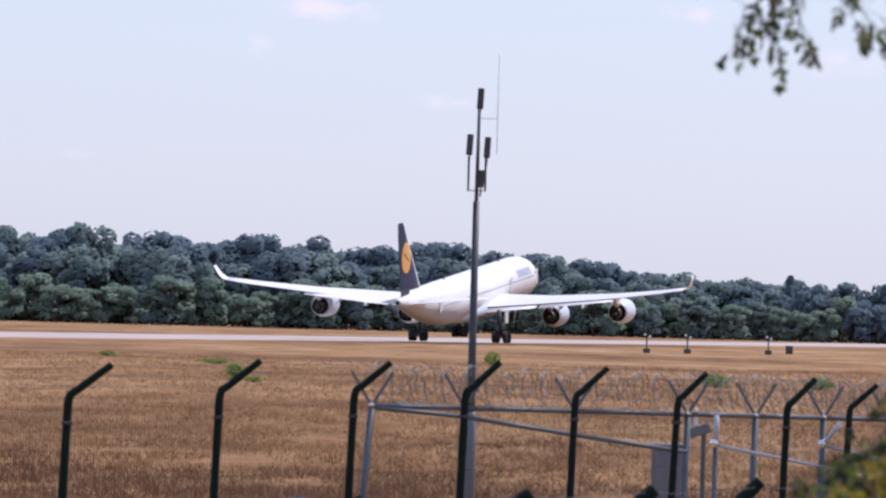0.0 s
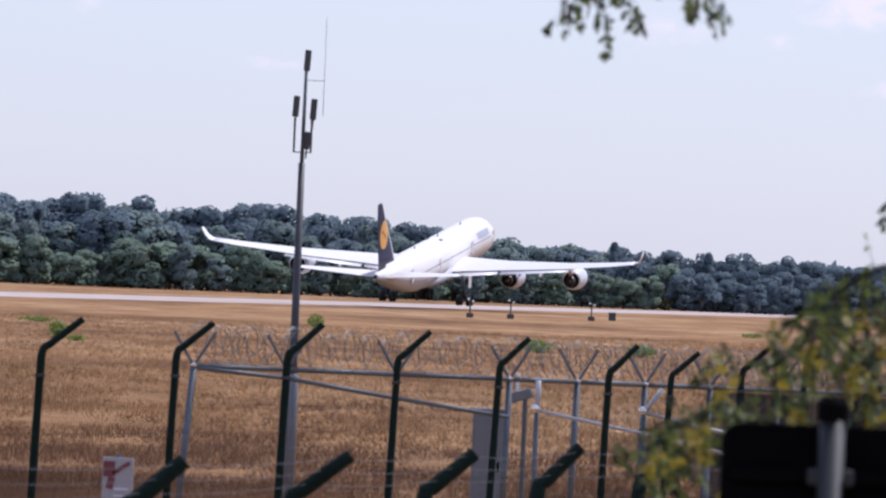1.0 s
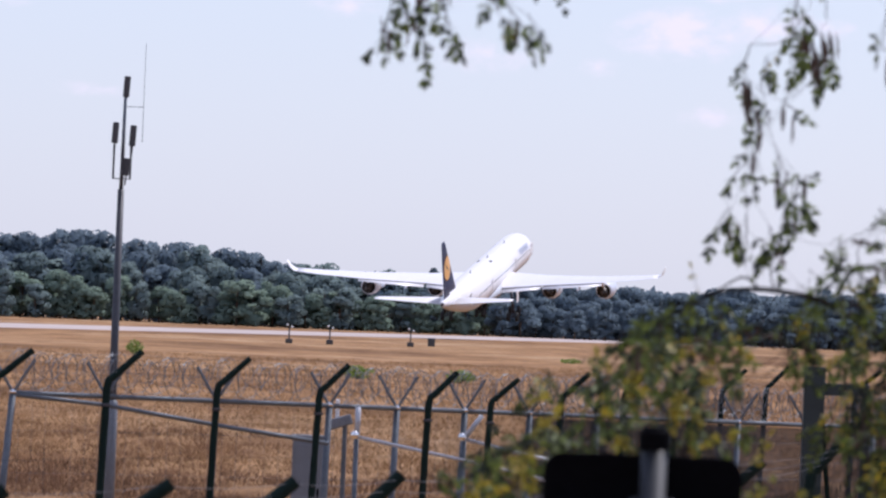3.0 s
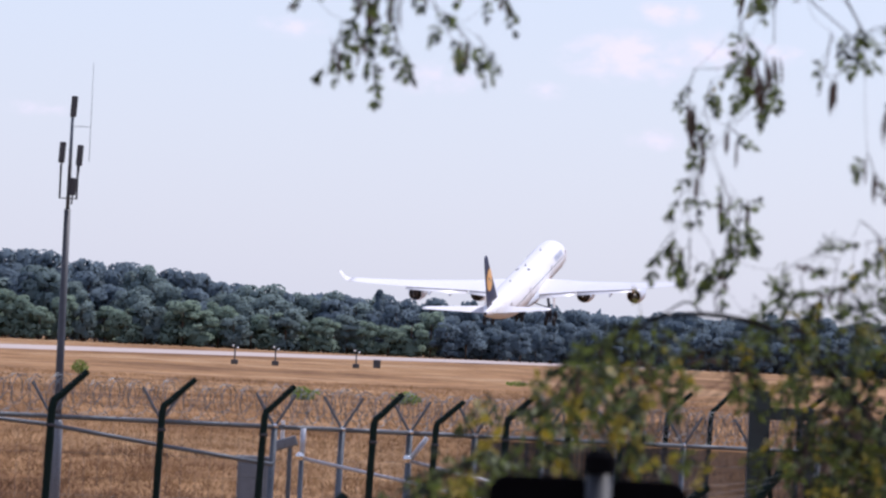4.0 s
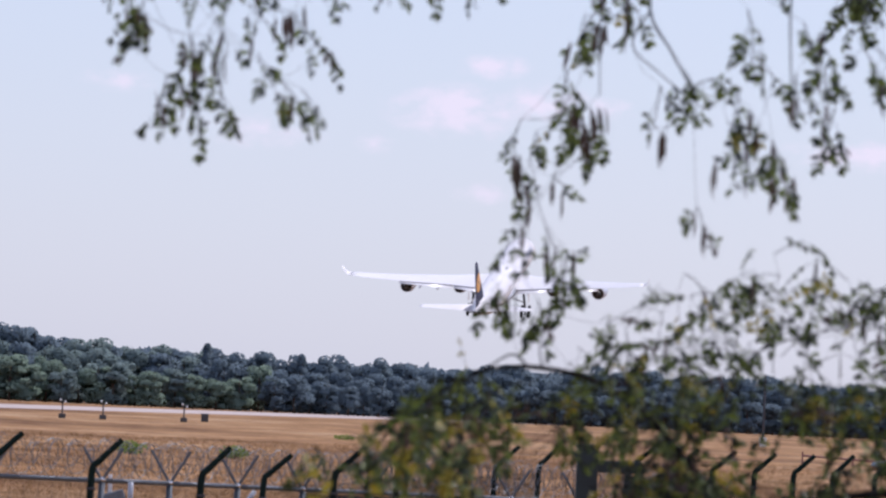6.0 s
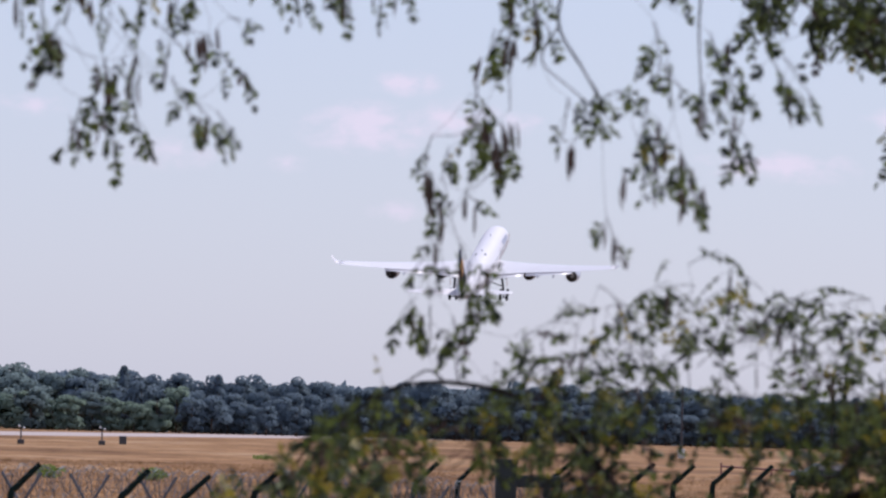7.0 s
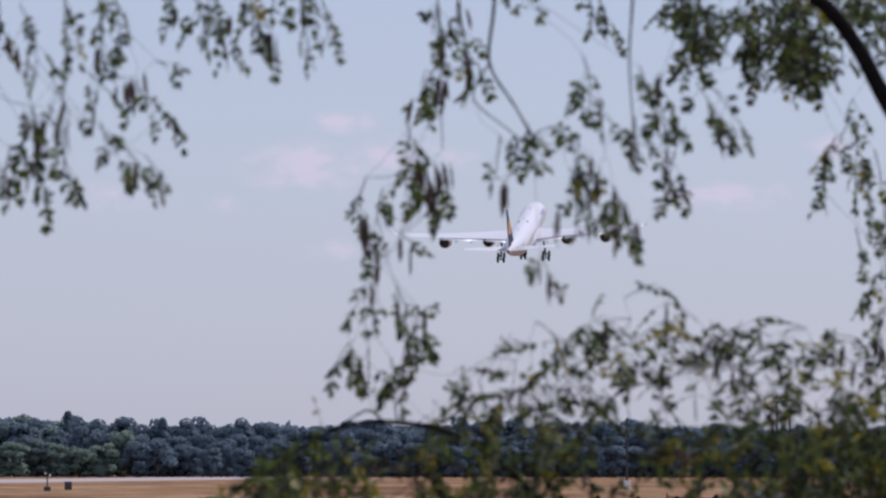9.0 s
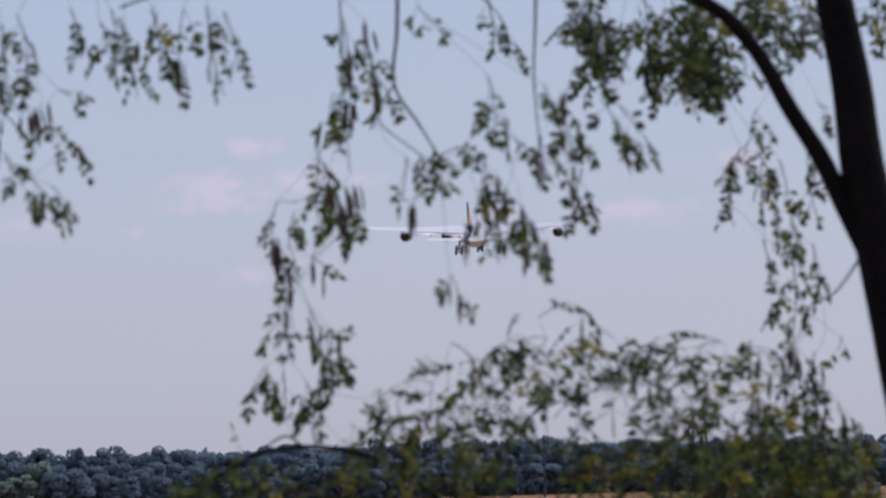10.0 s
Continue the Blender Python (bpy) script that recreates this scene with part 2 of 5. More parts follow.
def mesh_from(name, verts, faces, mat, parent=None, label=""):
    me = bpy.data.meshes.new(name)
    me.from_pydata(verts, [], faces)
    me.materials.append(mat)
    ob = new(name, me)
    if parent is not None:
        ob.parent = parent
    if label:
        ob["label"] = label
    return ob


# ---------------------------------------------------------------- ground and runway
def build_ground():
    bm = bmesh.new()
    bmesh.ops.create_grid(bm, x_segments=60, y_segments=60, size=2500)
    for v in bm.verts:
        v.co.y += 2200
    ground = part("ground", bm, M_FIELD)
    tagged(ground, "flat airfield meadow of dry golden-brown summer grass", "ground", kind="structure")
    # runway: follows the line of the take-off run
    way = Vector((math.sin(radians(11.9)), math.cos(radians(11.9)), 0))
    side = Vector((way.y, -way.x, 0))
    mid = Vector((-30, 853, 0)) - 28 * side
    bm = bmesh.new()
    r = bmesh.ops.create_cube(bm, size=1.0)
    turn = Matrix((side, way, Vector((0, 0, 1)))).transposed()
    for v in r["verts"]:
        p = Vector((v.co.x * 42, v.co.y * 3000, v.co.z * 0.06 + 0.0))
        v.co = mid + turn @ p
    runway = part("runway", bm, M_CONCRETE)
    tagged(runway, "long pale concrete runway crossing the dry meadow", "runway", kind="structure")
    # blades of tall dry grass in front of the runway: browner and thicker towards the fences
    rng = np.random.default_rng(7)
    near, far = ([], []), ([], [])
    count = 90000
    d = 92 + 400 * rng.random(count) ** 2.2
    a = rng.uniform(-1550, 1500, count)
    for i in range(count):
        x0, y0 = a[i] * d[i] / MIL, d[i]
        clump = 0.5 + 0.5 * noise.noise(Vector((x0 * 0.35, y0 * 0.12, 0)))
        if clump < 0.22 + 0.22 * rng.random():
            continue
        brown = y0 < 150 + 45 * noise.noise(Vector((x0 * 0.12, y0 * 0.03, 5))) + rng.normal(0, 14)
        verts, faces = near if brown else far
        for j in range(5 if brown else 4):
            h = (0.05 + 0.20 * rng.random()) * (0.35 + clump)
            w = 0.0035 + 0.004 * rng.random() + d[i] * 1.5e-5
            t = rng.uniform(0, math.pi)
            ox, oy = rng.normal(0, 0.10), rng.normal(0, 0.10)
            lx, ly = rng.normal(0, 0.10), rng.normal(0, 0.10)
            k = len(verts)
            verts += [(x0 + ox - w * math.cos(t), y0 + oy - w * math.sin(t), 0), (x0 + ox + w * math.cos(t), y0 + oy + w * math.sin(t), 0), (x0 + ox + lx, y0 + oy + ly, h)]
            faces.append((k, k + 1, k + 2))
    grass = mesh_from("dry_grass", *far, M_STRAW)
    tagged(grass, "tall dry straw-coloured grass standing on the meadow", "grass", kind="stuff")
    grass = mesh_from("brown_grass", *near, M_BROWN_STRAW)
    tagged(grass, "thick brown withered grass beside the fences", "grass", kind="stuff")


build_ground()


# ---------------------------------------------------------------- far forest
def crown_mesh(kind, seed):
    """Leaf clumps of one tree one unit high: many small tilted patches round a few boughs."""
    rng = np.random.default_rng(seed)
    verts, faces, normals = [], [], []
    centres = []
    if kind == "pine":
        for k in range(13):
            z = 0.40 + 0.5 * rng.random()
            r = 0.13 * (1.15 - abs(z - 0.66) * 2.0)
            t = rng.uniform(0, 6.28)
            centres.append((r * math.cos(t), r * math.sin(t), z, 0.085 + 0.05 * rng.random()))
        centres.append((0.01, 0, 0.90, 0.095))
    elif kind == "spruce":
        for k in range(26):
            z = 0.12 + 0.86 * rng.random()
            r = 0.16 * (1.02 - z) * (0.6 + 0.5 * rng.random())
            t = rng.uniform(0, 6.28)
            centres.append((r * math.cos(t), r * math.sin(t), z, 0.03 + 0.07 * (1.03 - z)))
    else:
        for k in range(26):
            z = 0.1 + 0.82 * rng.random()
            r = 0.24 * math.sqrt(max(0.05, 1 - ((z - 0.5) / 0.55) ** 2)) * (0.5 + 0.5 * rng.random())
            t = rng.uniform(0, 6.28)
            centres.append((r * math.cos(t), r * math.sin(t), z, 0.08 + 0.05 * rng.random()))
    for cx, cy, cz, cr in centres:
        for k in range(125):
            v = rng.normal(0, 1, 3)
            v /= np.linalg.norm(v)
            p = np.array((cx, cy, cz)) + v * cr * (0.9 + 0.15 * rng.random()) * np.array((1, 1, 0.95))
            face = v + 0.35 * rng.normal(0, 1, 3)
            u = np.cross(face, rng.normal(0, 1, 3))
            u /= np.linalg.norm(u) + 1e-6
            w = np.cross(face, u)
            w /= np.linalg.norm(w) + 1e-6
            s = 0.018 + 0.016 * rng.random()
            i = len(verts)
            verts += [tuple(p - u * s), tuple(p + w * s * 0.8), tuple(p + u * s), tuple(p - w * s * 0.8)]
            faces.append((i + 3, i + 2, i + 1, i))
            out = v * 0.35 + np.array((cx, cy, 0)) * 3.5 + np.array((0, 0, 0.4))
            normals += [tuple(out / np.linalg.norm(out))] * 4
    return verts, faces, normals


def make_tree(kind, seed, mat, label):
    tree = thing("pine_tree" if kind == "pine" else "spruce_tree" if kind == "spruce" else "leafy_tree", label, "tree", "trees of the forest edge")
    bm = bmesh.new()
    rng = np.random.default_rng(seed)
    lean = rng.normal(0, 0.012, 2)
    tube(bm, [(0, 0, -0.01), (lean[0], lean[1], 0.4), (lean[0] * 2, lean[1] * 2, 0.75), (lean[0] * 2, lean[1] * 2, 0.93)], [0.017, 0.013, 0.008, 0.002], 7)
    for k in range(6):
        z = 0.4 + 0.08 * k
        t = rng.uniform(0, 6.28)
        tube(bm, [(lean[0], lean[1], z), (0.12 * math.cos(t), 0.12 * math.sin(t), z + 0.06)], [0.006, 0.002], 5)
    part("trunk", bm, M_BARK_FAR, tree)
    v, f, n = crown_mesh(kind, seed)
    crown = mesh_from("crown", v, f, mat, tree)
    crown.data.shade_smooth()
    crown.data.normals_split_custom_set_from_vertices(n)
    return tree


def build_forest():
    rng = np.random.default_rng(21)
    pines = [make_tree("pine", s, M_PINE_HAZE, "tall dark-green pine at the far forest edge") for s in (1, 2, 3, 4)]
    spruces = [make_tree("spruce", s, M_PINE_HAZE, "slim dark spruce standing in the far forest") for s in (11, 12)]
    leafy = [make_tree("leaf", s, M_BROAD_HAZE, "bushy green broad-leaved tree at the far forest edge") for s in (21, 22, 23, 24)]
    # broad-leaved trees whose blue is painted haze
    hazed = [make_tree("leaf", s, M_PINE_HAZE, "round green tree in the far forest, coloured blue for haze") for s in (41, 42, 43)]
    young = [make_tree("leaf", s, M_LOW_HAZE, "low light-green bushy tree before the far forest") for s in (31, 32, 33)]
    first = set()

    def plant(kinds, a, d, h, wide=1.0):
        src = kinds[rng.integers(len(kinds))]
        x = a * d / MIL
        m = Matrix.LocRotScale((x, d, 0), Euler((0, 0, rng.uniform(0, 6.28))), None)
        s = Vector((h * wide, h * wide, h))
        if src not in first:
            first.add(src)
            src.matrix_basis = m
            src.scale = s
            return
        t = copy_thing(src, m)
        t.scale = s

    def line(a):
        """Height of the treetops along the edge."""
        knots = ((-3000, 20.6), (-1250, 20.3), (-850, 19.8), (-470, 19.2), (-60, 14.4), (320, 12.7), (1100, 12.9), (1500, 11.6), (3500, 11.6))
        for p, q in zip(knots, knots[1:]):
            if a <= q[0]:
                return p[1] + (q[1] - p[1]) * (a - p[0]) / (q[0] - p[0])

    a = -1750.0
    while a < 2100:          # tall trees behind
        h = line(a) * rng.uniform(0.86, 1.04)
        tall = rng.random()
        if a < -100:
            plant(pines if tall < 0.8 else leafy, a, rng.uniform(1450, 1475), h, rng.uniform(0.9, 1.25))
        else:
            plant((leafy if a < 150 else hazed) if tall < 0.7 else pines, a, rng.uniform(1450, 1480), h * 0.97, rng.uniform(1.0, 1.4))
            if rng.random() < 0.05 and a < 500:
                plant(spruces, a + 8, 1452, line(a) * 1.07, 1.0)
        a += rng.uniform(22, 34)
    a = -1750.0
    while a < 2100:          # middle rank
        plant((leafy if a < 150 else hazed) if rng.random() < 0.6 else pines, a, rng.uniform(1425, 1445), line(a) * rng.uniform(0.66, 0.85), rng.uniform(1.1, 1.6))
        a += rng.uniform(28, 42)
    a = -1750.0
    while a < 2100:          # low bushy rank in front
        left = a < 150 + 200 * rng.random()
        plant((young if rng.random() < 0.75 else leafy) if left else hazed, a, rng.uniform(1402, 1418), rng.uniform(6.5, 10.5) if left else rng.uniform(5.0, 8.0), rng.uniform(1.2, 1.8))
        a += rng.uniform(26, 44)
    # closed dark stand behind the edge
    verts, faces = [], []
    a = -2600
    while a < 2900:
        h = line(a) * rng.uniform(0.72, 0.88)
        for k in range(420):
            p = np.array((a * 1495 / MIL + rng.normal(0, 2.6), 1495 + rng.normal(0, 7), h * rng.random() ** 0.8))
            u, w = rng.normal(0, 0.55, 3), rng.normal(0, 0.55, 3)
            i = len(verts)
            verts += [tuple(p - u), tuple(p + w), tuple(p + u), tuple(p - w)]
            faces.append((i, i + 1, i + 2, i + 3))
        a += 24
    wood = mesh_from("distant_woods", verts, faces, M_PINE_HAZE)
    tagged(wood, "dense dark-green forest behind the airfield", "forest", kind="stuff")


build_forest()


# ---------------------------------------------------------------- airliner (x ahead, y to its left, z up)
def ring_section(x, ry, rz, zc, n=40):
    return [(x, ry * math.cos(2 * math.pi * k / n), zc + rz * math.sin(2 * math.pi * k / n)) for k in range(n)]


def airfoil(le, chord, thick, y, z, n=12, vertical=False, twist=0.0):
    """A wing section: rounded nose, sharp tail."""
    up, down = [], []
    for k in range(n + 1):
        s = 0.5 - 0.5 * math.cos(math.pi * k / n)
        t = 5 * thick * (0.2969 * math.sqrt(s) - 0.126 * s - 0.3516 * s * s + 0.2843 * s ** 3 - 0.1030 * s ** 4) + 0.0012
        up.append((le - s * chord, t * chord - twist * s * chord))
        down.append((le - s * chord, -t * chord * 0.75 - twist * s * chord))
    loop = up + down[::-1][:-1]
    if vertical:
        return [(x, y + q, z) for x, q in loop]
    return [(x, y, z + q) for x, q in loop]


def wing_line(y):
    """Leading edge, chord and height of the wing at y metres from the middle."""
    rows = ((0, 15.0, 16.0, -1.75), (2.8, 12.9, 13.0, -1.5), (9.5, 8.6, 8.7, -0.95), (19.2, 2.4, 5.9, 0.15), (26, -1.9, 4.1, 1.15), (29.2, -4.0, 3.1, 1.72))
    for p, q in zip(rows, rows[1:]):
        if y <= q[0]:
            k = (y - p[0]) / (q[0] - p[0])
            return tuple(p[i] + k * (q[i] - p[i]) for i in (1, 2, 3))
    return rows[-1][1:]


def build_engine(plane, y, s):
    le, chord, zw = wing_line(abs(y))
    x0 = le + 4.3
    zc = zw - 2.15
    big = [(0.0, 1.28), (-0.15, 1.40), (-0.6, 1.52), (-1.8, 1.58), (-3.2, 1.50), (-4.3, 1.30), (-4.9, 1.16)]
    bm = bmesh.new()
    outer = [[(x0 + x, y + r * math.cos(t), zc + r * math.sin(t)) for t in [2 * math.pi * k / 28 for k in range(28)]] for x, r in big]
    inner = [[(x0 + x, y + r * math.cos(t), zc + r * math.sin(t)) for t in [2 * math.pi * k / 28 for k in range(28)]] for x, r in [(-4.9, 1.08), (-3.6, 1.15), (-0.5, 1.2), (0, 1.28)]]
    loft(bm, outer + inner, caps=False)
    nacelle = part("engine", bm, M_NACELLE, plane, "white engine nacelle with dark round exhaust", smooth=True)
    nacelle.data.materials.append(M_DUCT)
    for face in nacelle.data.polygons:      # bare metal lining of the duct
        if math.hypot(face.center.y - y, face.center.z - zc) < 1.25 and face.center.x < x0 - 0.3:
            face.material_index = 1 if face.center.x > x0 - 4.85 and math.hypot(face.center.y - y, face.center.z - zc) < 1.2 else 0
    bm = bmesh.new()
    loft(bm, [[(x0 + x, y + r * math.cos(t), zc + r * math.sin(t)) for t in [2 * math.pi * k / 28 for k in range(28)]] for x, r in [(-3.5, 1.17), (-3.55, 0.82), (-4.3, 0.80), (-5.5, 0.62), (-6.0, 0.55), (-6.0, 0.48), (-5.4, 0.46), (-5.2, 0.36)]], caps=False)
    part("core_nozzle", bm, M_NOZZLE, nacelle, smooth=True)
    bm = bmesh.new()
    loft(bm, [[(x0 + x, y + r * math.cos(t), zc + r * math.sin(t)) for t in [2 * math.pi * k / 16 for k in range(16)]] for x, r in [(-5.2, 0.40), (-6.2, 0.28), (-6.8, 0.04)]])
    part("exhaust_plug", bm, M_NOZZLE, nacelle, smooth=True)
    bm = bmesh.new()
    tube(bm, [(x0 - 0.9, y, zc), (x0 - 1.2, y, zc)], 1.2, 28)
    part("fan", bm, M_DARK, nacelle)
    for k in range(8):
        bm = bmesh.new()
        t = 2 * math.pi * k / 8 + 0.2
        box(bm, (x0 - 3.5, y + 1.0 * math.cos(t), zc + 1.0 * math.sin(t)), (0.5, 0.06, 0.36), turn=Euler((t - math.pi / 2, 0, 0)).to_quaternion())
        part("duct_strut", bm, M_FLAP, nacelle)
    bm = bmesh.new()
    prof = [(x0 - 0.9, zc + 1.5), (le - 0.5, zw + 0.05), (le - 3.0, zw - 0.15), (x0 - 5.6, zc + 0.75), (x0 - 4.2, zc + 1.0)]
    loft(bm, [[(x, y - 0.2, z) for x, z in prof], [(x, y + 0.2, z) for x, z in prof]])
    part("pylon", bm, M_WING, nacelle)


def build_wheel(parent, c, r=0.74, w=0.54):
    bm = bmesh.new()
    prof = [(0.30, -w * 0.38), (0.52, -w * 0.5), (0.92, -w * 0.42), (1.0, -w * 0.2), (1.0, w * 0.2), (0.92, w * 0.42), (0.52, w * 0.5), (0.30, w * 0.38)]
    loft(bm, [[(c[0] + r * q * math.cos(t), c[1] + o, c[2] + r * q * math.sin(t)) for t in [2 * math.pi * k / 20 for k in range(20)]] for q, o in prof])
    tyre = part("wheel", bm, M_TYRE, parent, smooth=True)
    return tyre


def build_airliner():
    plane = thing("airliner", "white four-engined airliner with navy tail taking off", "airplane")
    # fuselage
    rows = [(37.6, 0.06, 0.06, -0.62), (37.35, 0.55, 0.5, -0.6), (36.6, 1.15, 1.08, -0.5), (35.4, 1.75, 1.68, -0.34), (33.6, 2.32, 2.28, -0.15), (31.5, 2.67, 2.66, -0.03), (29, 2.82, 2.82, 0)]
    rows += [(29 - k * 4.1, 2.82, 2.82, 0) for k in range(1, 11)]
    rows += [(-15.5, 2.79, 2.78, 0.05), (-19.5, 2.62, 2.55, 0.25), (-23.5, 2.30, 2.2, 0.55), (-27.5, 1.86, 1.8, 0.9), (-31.5, 1.33, 1.32, 1.25), (-35, 0.8, 0.82, 1.55), (-37.2, 0.42, 0.45, 1.74), (-37.7, 0.3, 0.32, 1.78)]
    bm = bmesh.new()
    loft(bm, [ring_section(*r) for r in rows])
    body = part("fuselage", bm, M_WHITE, plane, smooth=True)
    body.data.materials.append(M_BELLY)
    for face in body.data.polygons:       # grey paint below the waterline
        x, z = face.center.x, face.center.z
        middle = 0.0 if x > -15 else min(1.7, 0.078 * (-15 - x))
        half = 2.8 if x > -15 else max(0.3, 2.8 - 0.112 * (-15 - x))
        if z < middle - 0.42 * half and x < 33:
            face.material_index = 1
    bm = bmesh.new()
    tube(bm, [(-37.6, 0, 1.78), (-37.95, 0, 1.79)], [0.27, 0.25], 16)
    part("exhaust_outlet", bm, M_DARK, body)
    # belly fairing
    bm = bmesh.new()
    loft(bm, [ring_section(x, ry, rz, z, 28) for x, ry, rz, z in ((18, 0.6, 0.3, -2.5), (15, 2.3, 0.9, -2.15), (10, 3.05, 1.5, -1.95), (-1, 3.05, 1.55, -1.95), (-7, 2.4, 1.0, -2.1), (-11, 0.6, 0.3, -2.5))])
    part("belly_fairing", bm, M_BELLY, body, smooth=True)
    # cabin windows, shared pane
    pane = None
    for side in (-1, 1):
        for k in range(86):
            x = 28.5 - k * 0.62
            if pane is None:
                bm = bmesh.new()
                box(bm, (0, 0, 0), (0.16, 0.03, 0.23), 0.0)
                ob = part("cabin_window", bm, M_GLASS, body)
                pane = ob.data
            else:
                ob = new("cabin_window", pane)
                ob.parent = body
            ob.location = (x, side * 2.80, 0.45)
            ob.rotation_euler = (side * radians(9), 0, 0)
    # doors
    for side in (-1, 1):
        for x in (31.0, 14.8, -7.5, -24.0):
            bm = bmesh.new()
            r = 2.83 if x > -20 else 2.27
            box(bm, (x, side * (r if x < 30 else 2.72), 0.25 if x > -20 else 0.6), (1.05, 0.05, 1.9), 0.02)
            part("cabin_door", bm, M_WING, body)
    # airline lettering shown as plain bars, and small roof aerials
    for side in (-1, 1):
        for k in range(7):
            bm = bmesh.new()
            box(bm, (27.2 - k * 1.15, side * 2.56, 1.30), (0.75, 0.05, 0.95), 0.0, Euler((side * radians(27), 0, 0)).to_quaternion())
            part("lettering_bar", bm, M_BLUEBAR, body)
    for x, h in ((20, 0.45), (4, 0.5), (-12, 0.4)):
        bm = bmesh.new()
        loft(bm, [[(x, -0.05, 2.78), (x - 0.6, -0.05, 2.78), (x - 0.6, 0.05, 2.78), (x, 0.05, 2.78)], [(x - 0.25, -0.02, 2.8 + h), (x - 0.55, -0.02, 2.8 + h), (x - 0.55, 0.02, 2.8 + h), (x - 0.25, 0.02, 2.8 + h)]])
        part("aerial", bm, M_DARK, body)
    for side in (-1, 1):
        bm = bmesh.new()
        box(bm, (1.0, side * 1.0, 2.66), (1.3, 0.45, 0.10), 0.03, Euler((side * radians(-20), 0, 0)).to_quaternion())
        part("roof_fairing", bm, M_NOZZLE, body)
    # wings
    for side in (1, -1):
        bm = bmesh.new()
        ys = (1.5, 2.8, 6, 9.5, 14, 19.2, 23, 26, 28, 29.2)
        loft(bm, [airfoil(*wing_line(y)[:2], 0.15 - 0.0016 * y, side * y, wing_line(y)[2]) for y in ys])
        wing = part("wing", bm, M_WING, plane, smooth=True)
        bm = bmesh.new()
        secs = ((29.2, -4.0, 3.1, 1.72), (29.7, -4.7, 2.6, 1.92), (30.15, -5.7, 2.0, 2.5), (30.6, -7.0, 1.1, 3.6))
        rings = []
        for y, le, ch, z in secs:
            rings.append([(x, side * (y + (0.0 if y < 29.5 else (zz - z) * -0.8)), zz if y < 29.5 else z + (zz - z) * 0.3) for x, _, zz in airfoil(le, ch, 0.10, side * y, z)])
        loft(bm, rings)
        part("winglet", bm, M_WHITE, wing, smooth=True)
        for y0, y1, fc in ((3.1, 9.3, 0.21), (9.7, 19.8, 0.24)):      # flaps let down for take-off
            bm = bmesh.new()
            rings = []
            for y in (y0, (y0 + y1) / 2, y1):
                le, ch, z = wing_line(y)
                te = le - ch
                c = ch * fc
                rings.append([(te + c * 0.5 + (x - te) * 1.0, side * y, z - 0.07 + q) for x, q in [(a, b - 0) for a, _, b in airfoil(te, c, 0.12, 0, 0.0, twist=0.2)]])
            loft(bm, rings)
            part("flap", bm, M_WING, wing, smooth=True)
        bm = bmesh.new()
        loft(bm, [[(x + 0.25, side * y, z - 0.12 + (q - z) * 0.9) for x, _, q in airfoil(wing_line(y)[0] + 0.15, wing_line(y)[1] * 0.12, 0.2, 0, wing_line(y)[2], n=6)] for y in (4.5, 9.5, 19, 28.4)])
        part("slat", bm, M_FLAP, wing, smooth=True)
        for y in (5.6, 12.4, 15.8):      # fairings of the flap tracks
            le, ch, z = wing_line(y)
            x = le - ch
            bm = bmesh.new()
            loft(bm, [[(x + o, side * y + r * math.cos(t), z - 0.42 + dz * 0.8 + 1.3 * r * math.sin(t)) for t in [2 * math.pi * k / 12 for k in range(12)]] for o, r, dz in ((3.0, 0.05, 0.2), (2.0, 0.25, 0.05), (0.4, 0.30, -0.1), (-0.9, 0.22, -0.35), (-1.7, 0.04, -0.55))])
            part("flap_fairing", bm, M_BELLY, wing, smooth=True)
        build_engine(plane, side * 9.4, side)
        build_engine(plane, side * 19.2, side)
        # tailplane
        bm = bmesh.new()
        loft(bm, [airfoil(le, ch, 0.10, side * y, z) for y, le, ch, z in ((0.6, -28.2, 6.6, 1.35), (4, -30.6, 4.9, 1.7), (10.2, -34.6, 2.5, 2.35), (10.9, -35.5, 1.6, 2.42))])
        part("tailplane", bm, M_WHITE, plane, smooth=True)
    # fin: white foot, navy blade, amber disc on both faces
    fin_rows = ((2.0, -25.2, 10.6), (4.0, -27.2, 9.2), (6.4, -29.8, 7.2), (9.2, -32.9, 4.8), (10.9, -34.5, 3.4), (11.3, -35.2, 2.6))
    bm = bmesh.new()
    loft(bm, [airfoil(le, ch, 0.10, 0, z, vertical=True) for z, le, ch in fin_rows])
    fin = part("fin", bm, M_NAVY, plane, "navy tail fin with an amber disc", smooth=True)
    fin.data.materials.append(M_WING)
    for face in fin.data.polygons:       # sunlit leading edge, painted as a pale strip
        le, ch = (np.interp(face.center.z, [r[0] for r in fin_rows], [r[k] for r in fin_rows]) for k in (1, 2))
        if le - face.center.x < 0.17 * ch:
            face.material_index = 1
    bm = bmesh.new()
    loft(bm, [airfoil(le, ch, 0.11, 0, z, vertical=True) for z, le, ch in ((2.0, -25.0, 10.4), (2.5, -25.6, 10.0), (2.9, -26.0, 9.7))])
    part("fin_foot", bm, M_WHITE, fin, "white painted foot of the fin", smooth=True)
    for side in (-1, 1):
        def skin(x, z, proud):
            le, ch = np.interp(z, [r[0] for r in fin_rows], [r[1] for r in fin_rows]), np.interp(z, [r[0] for r in fin_rows], [r[2] for r in fin_rows])
            u = min(1.0, max(0.0, (le - x) / ch))
            half = 0.5 * ch * (0.2969 * math.sqrt(u) - 0.126 * u - 0.3516 * u * u + 0.2843 * u ** 3 - 0.1036 * u ** 4)
